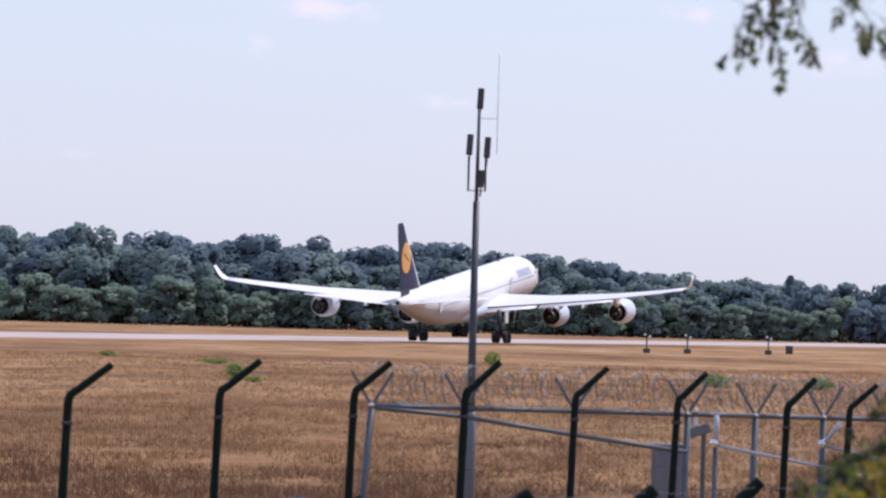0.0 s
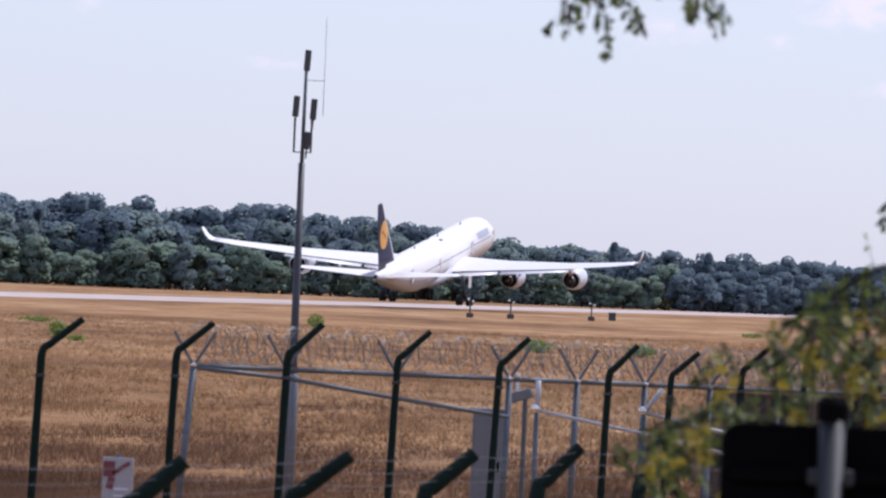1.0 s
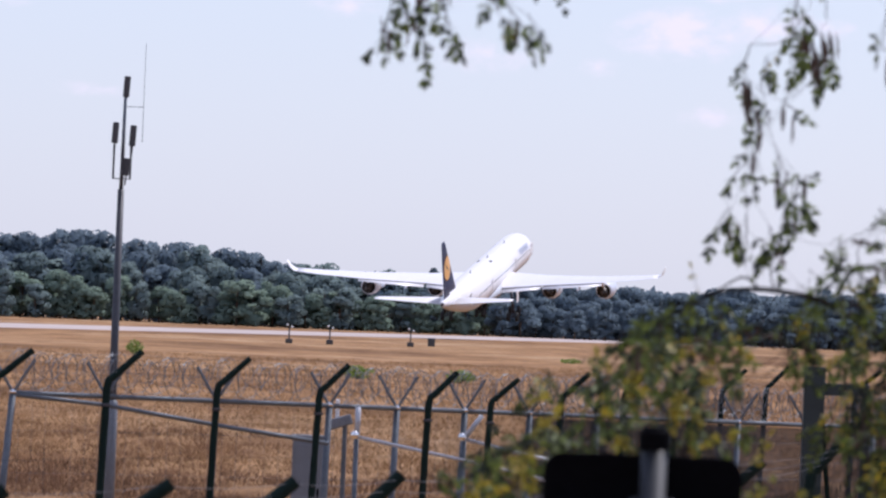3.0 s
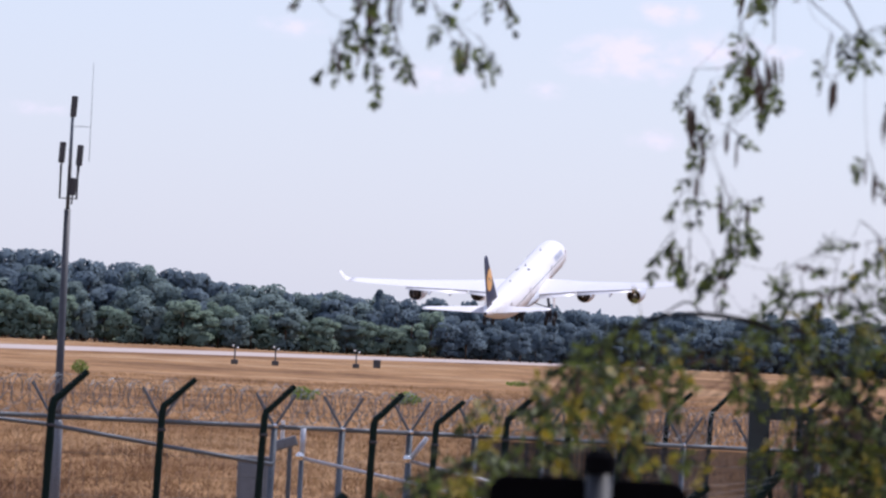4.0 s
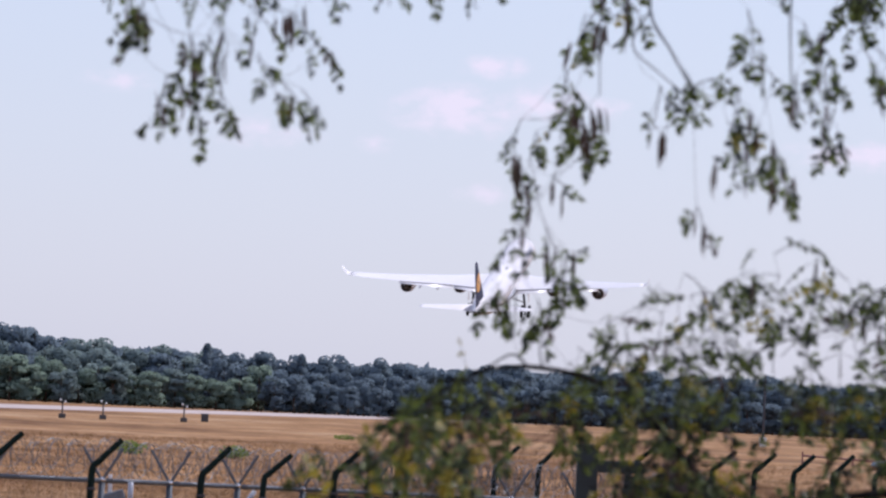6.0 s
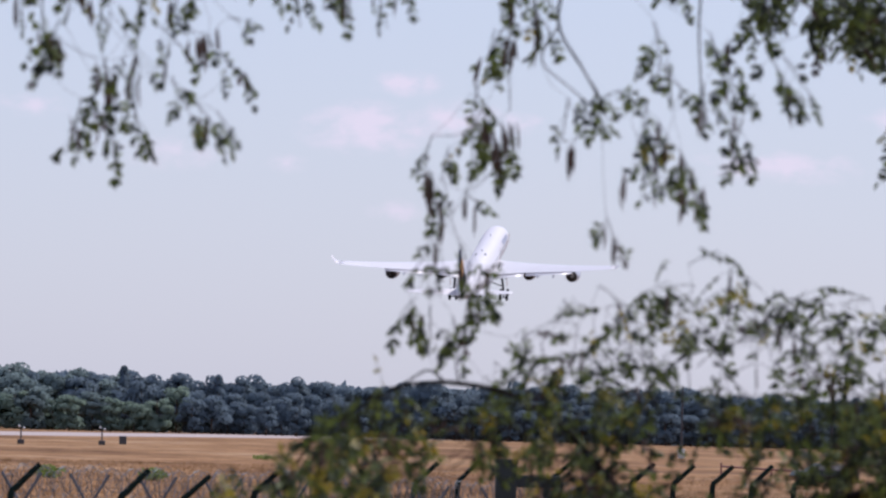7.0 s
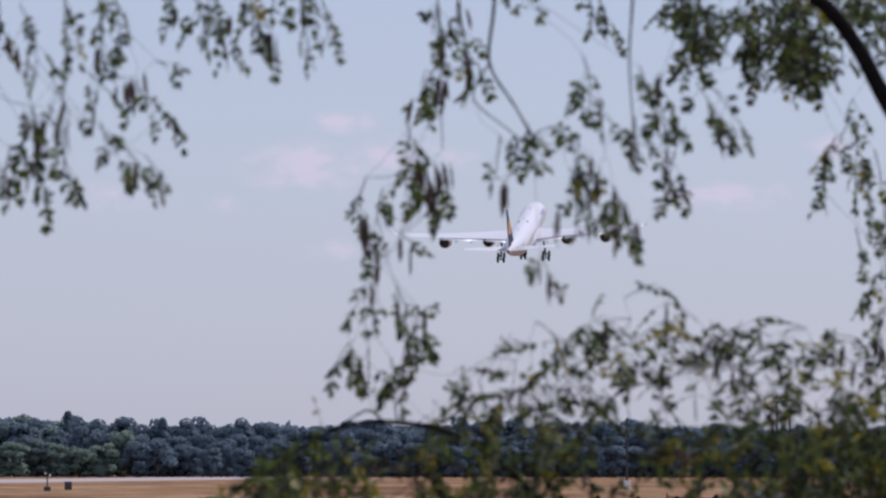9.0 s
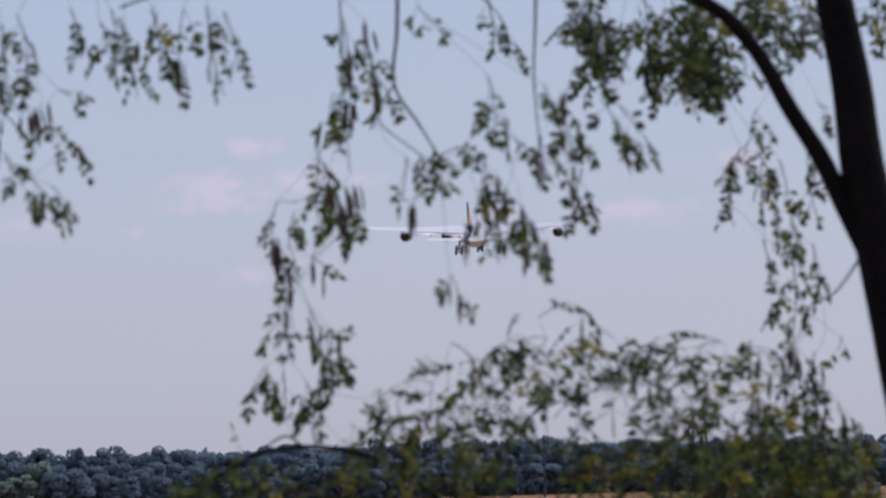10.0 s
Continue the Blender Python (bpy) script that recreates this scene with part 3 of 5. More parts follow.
            if u > 0.74:
                half = max(half, 0.12)
            return (x, side * (half + proud), z)
        bm = bmesh.new()
        loft(bm, [[skin(-34.3 + r * math.cos(t), 7.0 + r * math.sin(t), q) for t in [2 * math.pi * k / 32 for k in range(32)]] for r, q in ((1.9, -0.02), (1.9, 0.02), (1.4, 0.02), (0.9, 0.02), (0.4, 0.02), (0.05, 0.02))])
        part("tail_disc", bm, M_ORANGE, fin)
        bm = bmesh.new()
        loft(bm, [[skin(x, 7.0 - 0.5 * (x + 34.3) + h, q) for h, q in ((-0.07, 0.02), (-0.07, 0.045), (0.07, 0.045), (0.07, 0.02))] for x in (-35.4, -34.8, -34.3, -33.8, -33.2)])
        part("tail_mark", bm, M_NAVY, fin)
    bm = bmesh.new()
    loft(bm, [airfoil(le + 0.0, ch * 0.22, 0.16, 0, z, vertical=True) for z, le, ch in ((2.4, -34.2, 7.0), (6, -35.6, 6.0), (11.0, -37.2, 3.4))])
    part("rudder", bm, M_NAVY, fin, smooth=True)
    # landing gear
    bogies = []
    for y, wide in ((5.35, 0.70), (-5.35, 0.70), (0.0, 0.5)):
        bm = bmesh.new()
        top = -1.6 if y else -2.6
        foot = -5.0 if y else -4.4
        tube(bm, [(-3.0, y * 0.93, top), (-3.0, y, foot)], [0.26, 0.2], 12)
        tube(bm, [(-3.0, y * 0.95, -2.6), (-0.8, y * 0.9, -1.8)], 0.1, 8)
        if y:
            tube(bm, [(-3.0, y, -3.4), (-3.0, y * 0.45, -2.4)], 0.1, 8)
        strut = part("main_gear_strut", bm, M_MAST, plane, smooth=True)
        if y:
            bm = bmesh.new()
            box(bm, (-2.9, y * 1.12, -2.4), (1.7, 0.08, 1.7), 0.02)
            part("gear_door", bm, M_WHITE, strut)
        bm = bmesh.new()
        tube(bm, [(1.0, 0, 0), (-1.0, 0, 0)], 0.15, 10)
        for x in (0.98, -0.98):
            tube(bm, [(x, -wide, 0), (x, wide, 0)], 0.1, 8)
        bogie = part("bogie", bm, M_MAST, plane, "four-wheeled bogie with black tyres")
        bogie.location = (-3.0, y, foot)
        for x in (0.98, -0.98):
            for s in (-1, 1):
                build_wheel(bogie, (x, s * wide, 0))
        bogies.append((bogie, y))
    bm = bmesh.new()
    tube(bm, [(30.6, 0, -2.3), (30.4, 0, -5.1)], [0.2, 0.13], 10)
    tube(bm, [(30.4, -0.45, -5.1), (30.4, 0.45, -5.1)], 0.08, 8)
    nose = part("nose_gear_strut", bm, M_WING, plane, smooth=True)
    for s in (-1, 1):
        build_wheel(nose, (30.4, s * 0.4, -5.1), 0.55, 0.38)
    return plane, bogies


AIRLINER, BOGIES = build_airliner()


# ---------------------------------------------------------------- fences and field furniture
def wires(bm, pts, offset, r=0.004, sag=0.02):
    """A wire from post to post."""
    line = []
    for p, q in zip(pts, pts[1:]):
        for k in range(4):
            s = k / 4
            line.append(p.lerp(q, s) + offset - Vector((0, 0, sag * 4 * s * (1 - s))))
    line.append(pts[-1] + offset)
    tube(bm, line, r, 4)


def netting(bm, pts, low, high, step, r):
    """Upright wires and level wires between the posts."""
    for p, q in zip(pts, pts[1:]):
        n = max(2, int((q - p).length / step))
        for k in range(n):
            c = p.lerp(q, (k + 0.5) / n)
            w = r
            t = bm.verts.new((c.x - w, c.y, low)), bm.verts.new((c.x + w, c.y, low)), bm.verts.new((c.x + w, c.y, c.z + high)), bm.verts.new((c.x - w, c.y, c.z + high))
            bm.faces.new(t)
        for z in (0.3, 0.8, 1.3, 1.8):
            tube(bm, [Vector((p.x, p.y, z)), Vector((q.x, q.y, z))], r, 4)


def green_fence(name, label, bends, arm, thick, group):
    """Dark coated posts with arms cranked outwards, three barbed wires and netting."""
    fence = thing(name, label, "fence", group)
    far_arm = arm
    for i, b in enumerate(bends):
        arm = Vector((far_arm.x * max(0.82, 1.0 - 0.035 * i), far_arm.y, far_arm.z))
        bm = bmesh.new()
        r = thick * random.uniform(0.94, 1.06)
        lean = -0.085 + random.uniform(-0.015, 0.015)
        tip = b + arm + Vector((random.uniform(-0.02, 0.02), 0, random.uniform(-0.02, 0.02)))
        tube(bm, [(b.x + lean, b.y, -0.2), (b.x, b.y, b.z - 0.07), b + Vector((0.006, 0, -0.02)), b + arm * 0.06 + Vector((0.0, 0, 0.01)), b + arm * 0.2, tip], [r, r, r, r * 0.97, r * 0.92, r * 0.8], 10)
        post = part("post", bm, M_GREEN, fence, smooth=False)
        bm = bmesh.new()
        box(bm, (b.x, b.y - r, b.z - 0.22), (r * 2.5, 0.03, 0.03), 0.006)
        part("clamp", bm, M_MAST, post)
    for s in (0.35, 0.65, 0.95):
        bm = bmesh.new()
        wires(bm, bends, arm * s, 0.0016)
        part("barbed_wire", bm, M_MAST, fence)
    bm = bmesh.new()
    netting(bm, bends, 0.05, -0.1, 0.055, 0.0017)
    tagged(part("wire_netting", bm, M_GREEN, fence), kind="stuff")
    return fence


def main_fence():
    a = [-1395, -1125, -856, -617, -420, -225, -44, 150]
    bends = [spot(x, e, d) for x, e, d in zip(a, (-176, -162, -147, -140, -137, -138, -140, -145), (56, 58.5, 61, 63.5, 66, 68.5, 71, 73.5))]
    bends += [spot(260, -146, 76), spot(385, -133, 79), spot(496, -120, 83), spot(589, -117, 87), spot(669, -108, 91), spot(747, -101, 95)]
    green_fence("perimeter_fence", "dark green perimeter fence with cranked posts and barbed wire", bends, Vector((0.37, 0.05, 0.30)), 0.039, "airport fences")
    right = [spot(x, e, d) for x, e, d in ((905, -98, 97), (985, -97, 98), (1055, -96, 99), (1130, -96, 100), (1200, -95, 101), (1270, -95, 102), (1345, -94, 103), (1420, -94, 104), (1500, -93, 105), (1580, -93, 106), (1660, -92, 107), (1740, -92, 108))]
    green_fence("perimeter_fence", "dark green perimeter fence beyond the gate with cranked posts", right, Vector((0.36, 0.05, 0.30)), 0.042, "airport fences")
    near = [spot(x, e, d) for x, e, d in ((-1080, -450, 26), (-700, -425, 28.5), (-405, -393, 31), (-170, -375, 33.5), (30, -355, 36), (210, -338, 38.5), (370, -320, 41), (515, -300, 43.5), (690, -282, 46), (830, -250, 49), (960, -215, 52), (1080, -200, 55))]
    green_fence("roadside_fence", "dark green fence with thick cranked post tops beside the road", near, Vector((0.27, 0.04, 0.21)), 0.044, "airport fences")


def gate():
    g = thing("gate_portal", "dark green steel gate portal in the perimeter fence", "gate")
    for a, top, w in ((832, -66, 0.28), (925, -108, 0.13)):
        p = spot(a, top, 92)
        bm = bmesh.new()
        box(bm, (p.x, p.y, p.z / 2 - 0.1), (w, w, p.z + 0.2), 0.015)
        post = part("gate_post", bm, M_GATE, g)
        bm = bmesh.new()
        box(bm, (p.x, p.y, p.z + 0.03), (w * 1.12, w * 1.12, 0.06), 0.01)
        part("cap", bm, M_GATE, post)
    p, q = spot(846, -96, 92), spot(930, -98, 92)
    bm = bmesh.new()
    box(bm, ((p + q) / 2), ((q - p).length, 0.12, 0.17), 0.012)
    part("crossbeam", bm, M_GATE, g)
    bm = bmesh.new()
    tube(bm, [spot(846, -130, 92), spot(868, -330, 92.5)], 0.035, 8)
    part("brace", bm, M_GREEN, g)


def razor_fence():
    """Galvanised enclosure with V arms and coils of razor wire."""
    f = thing("razor_wire_fence", "galvanised steel fence topped with coils of razor wire", "fence", "airport fences")
    front = [spot(a, -162, d) for a, d in ((-585, 79), (-420, 80), (-225, 81), (-25, 82), (95, 83), (215, 84), (330, 85), (450, 87), (580, 89), (700, 91), (820, 92.6), (940, 94), (1060, 95.5))]
    side = [spot(-583, -165, 79), spot(-422, -177, 79.5), (spot(-227, -204, 80)), spot(-25, -229, 80.5)]
    for i, b in enumerate(front):
        bm = bmesh.new()
        tube(bm, [(b.x - (0.05 if i else 0.17), b.y, -0.1), (b.x, b.y, b.z)], 0.042, 10)
        post = part("post", bm, M_ZINC, f, smooth=True)
        bm = bmesh.new()
        tube(bm, [b, b + Vector((0.24, 0, 0.40))], 0.02, 6)
        tube(bm, [b, b + Vector((-0.24, 0, 0.40))], 0.02, 6)
        part("arm", bm, M_ZINC, post)
        bm = bmesh.new()
        tube(bm, [b - Vector((0, 0, 0.005)), b + Vector((0, 0, 0.04))], [0.05, 0.03], 10)
        part("cap", bm, M_CHROME, post, smooth=True)
    for p, q in zip(front, front[1:]):
        bm = bmesh.new()
        tube(bm, [p, q], 0.03, 8)
        part("rail", bm, M_ZINC, f, smooth=True)
    for p, q in zip(side, side[1:]):
        bm = bmesh.new()
        tube(bm, [p, q], 0.026, 8)
        part("rail", bm, M_ZINC, f, smooth=True)
    # coils along the top
    for row, (rad, lift, back) in enumerate(((0.20, 0.24, 0.0), (0.17, 0.30, 0.45))):
        bm = bmesh.new()
        pts = []
        rng = np.random.default_rng(row)
        for p, q in zip(front, front[1:]):
            n = int((q - p).length / 0.14) + 1
            for k in range(n * 12):
                c = p.lerp(q, k / (n * 12)) + Vector((0, back, lift))
                t = 2 * math.pi * k / 12
                r = rad * (1 + 0.22 * math.sin(k * 0.083 + row) + 0.12 * math.sin(k * 0.031 + 2 * row))
                pts.append(c + Vector((0.10 * math.sin(t * 0.5 + row), r * math.cos(t), r * math.sin(t))) + Vector((r * 0.55 * math.cos(t), 0, 0)))
        tube(bm, pts, 0.0038, 4)
        part("razor_wire_coil", bm, M_ZINC, f)
    bm = bmesh.new()
    netting(bm, front, 0.05, -0.05, 0.2, 0.0014)
    tagged(part("wire_netting", bm, M_ZINC, f), kind="stuff")
    bm = bmesh.new()         # close mesh sheets on the stretch towards the gate
    netting(bm, [p + Vector((0, 0.06, 0)) for p in front[6:]], 0.05, -0.05, 0.026, 0.0045)
    tagged(part("close_mesh", bm, M_MAST, f, "dark close-woven wire mesh"), kind="stuff")
    # barrier with pale bars and shining joint balls
    b = thing("barrier_rail", "pale steel barrier rails with shining round joints", "barrier")
    for pts in (((25, -215), (240, -253), (420, -290)), ((215, -211), (330, -235), (470, -262))):
        line = [spot(a, e, 77) for a, e in pts]
        bm = bmesh.new()
        tube(bm, line, 0.02, 8)
        rail = part("rail", bm, M_PALE, b, smooth=True)
        for k, p in enumerate(line):
            bm = bmesh.new()
            tube(bm, [(p.x, p.y + 0.05, -0.1), (p.x, p.y + 0.05, p.z)], 0.03, 8)
            part("post", bm, M_ZINC, b, smooth=True)
        bm = bmesh.new()
        bmesh.ops.create_uvsphere(bm, u_segments=14, v_segments=10, radius=0.048, matrix=Matrix.Translation(line[0] + Vector((-0.02, -0.06, 0.02))))
        part("joint_ball", bm, M_CHROME, rail, smooth=True)
    bm = bmesh.new()
    tube(bm, [spot(26, -212, 77), spot(26, -162, 77)], 0.032, 8)
    part("upright", bm, M_PALE, b, smooth=True)
    bm = bmesh.new()
    tube(bm, [spot(218, -208, 77), spot(246, -168, 77)], 0.028, 8)
    part("brace", bm, M_PALE, b, smooth=True)


def cabinet():
    c = thing("switch_cabinet", "grey sheet-steel switch cabinet beside the fence", "cabinet", at=(0, 0, 0))
    p = spot(-58, -221, 84)
    bm = bmesh.new()
    box(bm, (p.x, p.y, p.z / 2), (0.40, 0.32, p.z), 0.015)
    body = part("body", bm, M_CABINET, c)
    bm = bmesh.new()
    box(bm, (p.x, p.y, p.z + 0.02), (0.45, 0.38, 0.04), 0.012)
    part("lid", bm, M_CABINET, c)
    bm = bmesh.new()
    box(bm, (p.x, p.y - 0.168, p.z / 2 + 0.1), (0.34, 0.014, p.z - 0.35), 0.006)
    door = part("door", bm, M_CABINET, body)
    bm = bmesh.new()
    box(bm, (p.x + 0.13, p.y - 0.185, p.z / 2 + 0.2), (0.025, 0.02, 0.12), 0.006)
    part("handle", bm, M_BLACK, door)
    # small camera housing on a bracket
    s = thing("surveillance_camera", "small pale blue-grey camera housing on a post", "camera")
    q = spot(4, -196, 84)
    bm = bmesh.new()
    tube(bm, [(q.x, q.y, 0), (q.x, q.y, q.z)], 0.03, 8)
    part("post", bm, M_ZINC, s)
    bm = bmesh.new()
    box(bm, (q.x - 0.06, q.y, q.z + 0.04), (0.30, 0.14, 0.13), 0.02, Euler((0, radians(-18), 0)).to_quaternion())
    part("housing", bm, M_CABINET, s)
    bm = bmesh.new()
    box(bm, (q.x - 0.1, q.y, q.z + 0.2), (0.05, 0.05, 0.24), 0.01)
    part("aerial", bm, M_LAMPHEAD, s)


MAST_FAR = 96.0


def mast():
    m = thing("antenna_mast", "slender steel mast with grey panel aerials", "mast")
    base = spot(-409, 0, MAST_FAR)
    x, y = base.x, base.y
    zt, zp, z0 = spot(0, 224, MAST_FAR).z, spot(0, 205, MAST_FAR).z, 0.0
    bm = bmesh.new()
    tube(bm, [(x, y, -0.2), (x, y, zp)], [0.072, 0.046], 14)
    part("pole", bm, M_MAST, m, smooth=True)
    bm = bmesh.new()
    tube(bm, [(x, y, zp - 0.03), (x + 0.012, y, spot(0, 405, MAST_FAR).z)], [0.03, 0.021], 10)
    part("top_tube", bm, M_ZINC, m, smooth=True)
    bm = bmesh.new()
    tube(bm, [(x, y, -0.1), (x, y, spot(0, -172, MAST_FAR).z), (x, y, spot(0, -168, MAST_FAR).z)], [0.088, 0.082, 0.06], 14)
    part("sleeve", bm, M_CABINET, m, smooth=True)
    k = MAST_FAR / MIL
    bm = bmesh.new()
    w = 15 * k
    tube(bm, [(x - w, y, zt + 0.48), (x - w, y, zt), (x + w, y, zt), (x + w, y, zt + 0.48)], 0.018, 6)
    tube(bm, [(x, y - w, zt + 0.48), (x, y - w, zt), (x, y + w, zt), (x, y + w, zt + 0.48)], 0.018, 6)
    part("bracket", bm, M_MAST, m)
    for dx, e, dy in ((-14, 305, 0.0), (17, 301, 0.05), (3, 387, 0.0), (8, 245, -0.06)):
        p = spot(-409 + dx, e, MAST_FAR)
        bm = bmesh.new()
        hh = 0.30 if e != 245 else 0.25
        box(bm, (p.x, p.y + dy, p.z), (0.09, 0.06, hh), 0.015, Euler((0, radians(3), 0)).to_quaternion())
        panel = part("panel_aerial", bm, M_ANTENNA, m)
        bm = bmesh.new()
        tube(bm, [(p.x, p.y + dy, p.z - hh * 0.5), (p.x - 0.012, p.y + dy, p.z - hh * 0.5 - 0.13)], 0.013, 6)
        part("stalk", bm, M_MAST, panel)
    p = spot(-375, 345, MAST_FAR)
    bm = bmesh.new()
    tube(bm, [(p.x, p.y, spot(0, 290, MAST_FAR).z), (p.x, p.y, spot(0, 465, MAST_FAR).z)], [0.005, 0.003], 6)
    whip = part("whip_aerial", bm, M_ZINC, m)
    bm = bmesh.new()
    tube(bm, [(p.x, p.y, spot(0, 352, MAST_FAR).z), (x + 0.012, y, spot(0, 352, MAST_FAR).z)], 0.0045, 6)
    part("whip_arm", bm, M_ZINC, whip)


def warning_sign():
    s = thing("warning_sign", "white warning sign with red shapes on a short post", "sign")
    p, q = spot(-739, -330, 58), spot(-684, -330, 58)
    c = (p + q) / 2
    w = q.x - p.x
    bm = bmesh.new()
    box(bm, (c.x, c.y, c.z - 0.2), (w, 0.02, 0.40), 0.006)
    plate = part("plate", bm, M_SIGN, s)
    bm = bmesh.new()
    tube(bm, [(c.x, c.y + 0.04, -0.1), (c.x, c.y + 0.04, c.z + 0.03)], 0.025, 8)
    part("post", bm, M_ZINC, s)
    for dx, dz, ww, hh, tilt in ((-0.075, -0.10, 0.10, 0.13, 0.0), (0.03, -0.09, 0.17, 0.035, -0.6), (-0.06, -0.22, 0.06, 0.10, 0.2)):
        bm = bmesh.new()
        box(bm, (c.x + dx, c.y - 0.014, c.z + dz), (ww, 0.008, hh), 0.0, Euler((0, tilt, 0)).to_quaternion())
        part("red_shape", bm, M_RED, plate)
    for k in range(2):
        bm = bmesh.new()
        box(bm, (c.x + 0.03, c.y - 0.013, c.z - 0.27 - 0.06 * k), (0.12, 0.006, 0.02))
        part("text_bar", bm, M_BLUEBAR, plate)


def road_sign_back():
    """Back of a dark rounded panel on a steel pole, close to the camera."""
    s = thing("road_sign", "back of a dark rounded sign panel on a grey pole", "sign")
    p, q = spot(353, -228, 16), spot(704, -224, 16)
    w = q.x - p.x
    c = (p + q) / 2
    bm = bmesh.new()
    h = 0.62
    r = box(bm, (c.x, c.y, c.z - h / 2), (w, 0.03, h))
    edges = [e for e in bm.edges if abs(e.verts[0].co.y - e.verts[1].co.y) > 0.02]
    bmesh.ops.bevel(bm, geom=edges, offset=0.045, segments=6, affect="EDGES", profile=0.5)
    panel = part("panel", bm, M_BLACK, s)
    bm = bmesh.new()
    box(bm, (c.x, c.y - 0.03, c.z - 0.12), (w * 0.9, 0.025, 0.03), 0.004)
    part("stiffener", bm, M_BLACK, panel)
    top = spot(545, -178, 16)
    bm = bmesh.new()
    tube(bm, [(top.x, c.y - 0.07, -0.2), (top.x, c.y - 0.07, top.z - 0.03)], 0.031, 16)
    pole = part("pole", bm, M_POLE, s, smooth=True)
    bm = bmesh.new()
    tube(bm, [(top.x, c.y - 0.07, top.z - 0.05), (top.x, c.y - 0.07, top.z - 0.01), (top.x, c.y - 0.07, top.z + 0.005)], [0.038, 0.038, 0.026], 16)
    part("cap", bm, M_BLACK, pole)
    bm = bmesh.new()
    box(bm, (top.x, c.y - 0.05, c.z - 0.12), (0.11, 0.06, 0.04), 0.008)
    part("clamp", bm, M_POLE, pole)


def field_lights():
    first = None
    for a, d, h in ((-100, 722, 2.1), (-28, 735, 1.9), (115, 760, 1.9)):
        if first is None:
            first = thing("runway_light", "slim runway light on a post with a white lamp head", "lamp", "runway lights")
            bm = bmesh.new()
            box(bm, (0, 0, 0.25), (0.75, 0.5, 0.5), 0.05)
            part("base_box", bm, M_ANTENNA, first)
            bm = bmesh.new()
            tube(bm, [(0, 0, 0.4), (0, 0, 1.8)], 0.08, 8)
            part("post", bm, M_MAST, first)
            for dx, z in ((-0.2, 1.95), (0.3, 1.75)):
                bm = bmesh.new()
                bmesh.ops.create_uvsphere(bm, u_segments=12, v_segments=8, radius=0.12, matrix=Matrix.Translation((dx, 0, z)))
                part("lamp_head", bm, M_LAMPHEAD, first, smooth=True)
            first.location = (a * d / MIL, d, 0)
        else:
            copy_thing(first, pose(a * d / MIL, d, 0))
    b = thing("cable_box", "dark grey cable box standing on the meadow", "box", at=(152 * 790 / MIL, 790, 0))
    bm = bmesh.new()
    box(bm, (0, 0, 0.45), (0.85, 0.6, 0.9), 0.06)
    body = part("body", bm, M_ANTENNA, b)
    bm = bmesh.new()
    box(bm, (0, 0, 0.93), (0.95, 0.7, 0.08), 0.03)
    part("lid", bm, M_CABINET, b)
    w = thing("white_beacon", "small bright white beacon on the meadow", "beacon", at=(543 * 900 / MIL, 900, 0))
    bm = bmesh.new()
    tube(bm, [(0, 0, 0), (0, 0, 0.9)], 0.1, 8)
    part("post", bm, M_MAST, w)
    bm = bmesh.new()
    tube(bm, [(0, 0, 0.85), (0, 0, 0.95), (0, 0, 1.6), (0, 0, 1.75)], [0.3, 0.42, 0.38, 0.15], 16)
    part("head", bm, M_LAMPHEAD, w, smooth=True)


def far_poles():
    d = 810
    p = thing("lattice_light_pole", "thin tall grey pole with a white box at its foot", "pole", at=(1143 * d / MIL, d, 0))
    bm = bmesh.new()
    tube(bm, [(0, 0, 0), (0, 0, EYE + 79 * d / MIL)], [0.16, 0.1], 8)
    part("shaft", bm, M_MAST, p)
    bm = bmesh.new()
    box(bm, (0, -0.2, 0.55), (0.8, 0.6, 1.1), 0.05)
    part("foot_box", bm, M_LAMPHEAD, p)
    bm = bmesh.new()
    box(bm, (-0.6, 0, EYE + 60 * d / MIL), (1.2, 0.25, 0.3), 0.05)
    part("lamp_arm", bm, M_CABINET, p)
    first = None
    for a, e, dd in ((1411, 107, 900), (1434, 101, 915)):
        q = thing("floodlight_pole", "tall floodlight pole with a flat cross head", "street lamp", "floodlight poles", at=(a * dd / MIL, dd, 0))
        h = EYE + e * dd / MIL
        bm = bmesh.new()
        tube(bm, [(0, 0, 0), (0, 0, h)], [0.2, 0.13], 8)
        part("shaft", bm, M_MAST, q)
        bm = bmesh.new()
        box(bm, (0, 0, h), (1.9, 0.5, 0.28), 0.06)
        part("head", bm, M_CABINET, q)
    for a0, a1, e, dd in ((1556, 1640, -33, 860), (1672, 1745, -23, 880)):
        x0, x1 = a0 * dd / MIL, a1 * dd / MIL
        h = EYE + e * dd / MIL
        s = thing("site_hut", "low grey hut with a flat white roof across the meadow", "building", "huts", at=((x0 + x1) / 2, dd, 0))
        bm = bmesh.new()
        box(bm, (0, 2, h / 2), (x1 - x0, 4, h), 0.04)
        wall = part("wall", bm, M_CABINET, s)
        bm = bmesh.new()
        box(bm, (0, 2, h + 0.06), (x1 - x0 + 0.3, 4.3, 0.12), 0.03)
        part("roof", bm, M_ROOFWHITE, s)
        for k in (-0.3, 0.1):
            bm = bmesh.new()
            box(bm, (k * (x1 - x0), -0.02, h * 0.55), (0.9, 0.06, 0.5), 0.02)
            part("window", bm, M_GLASS, wall)


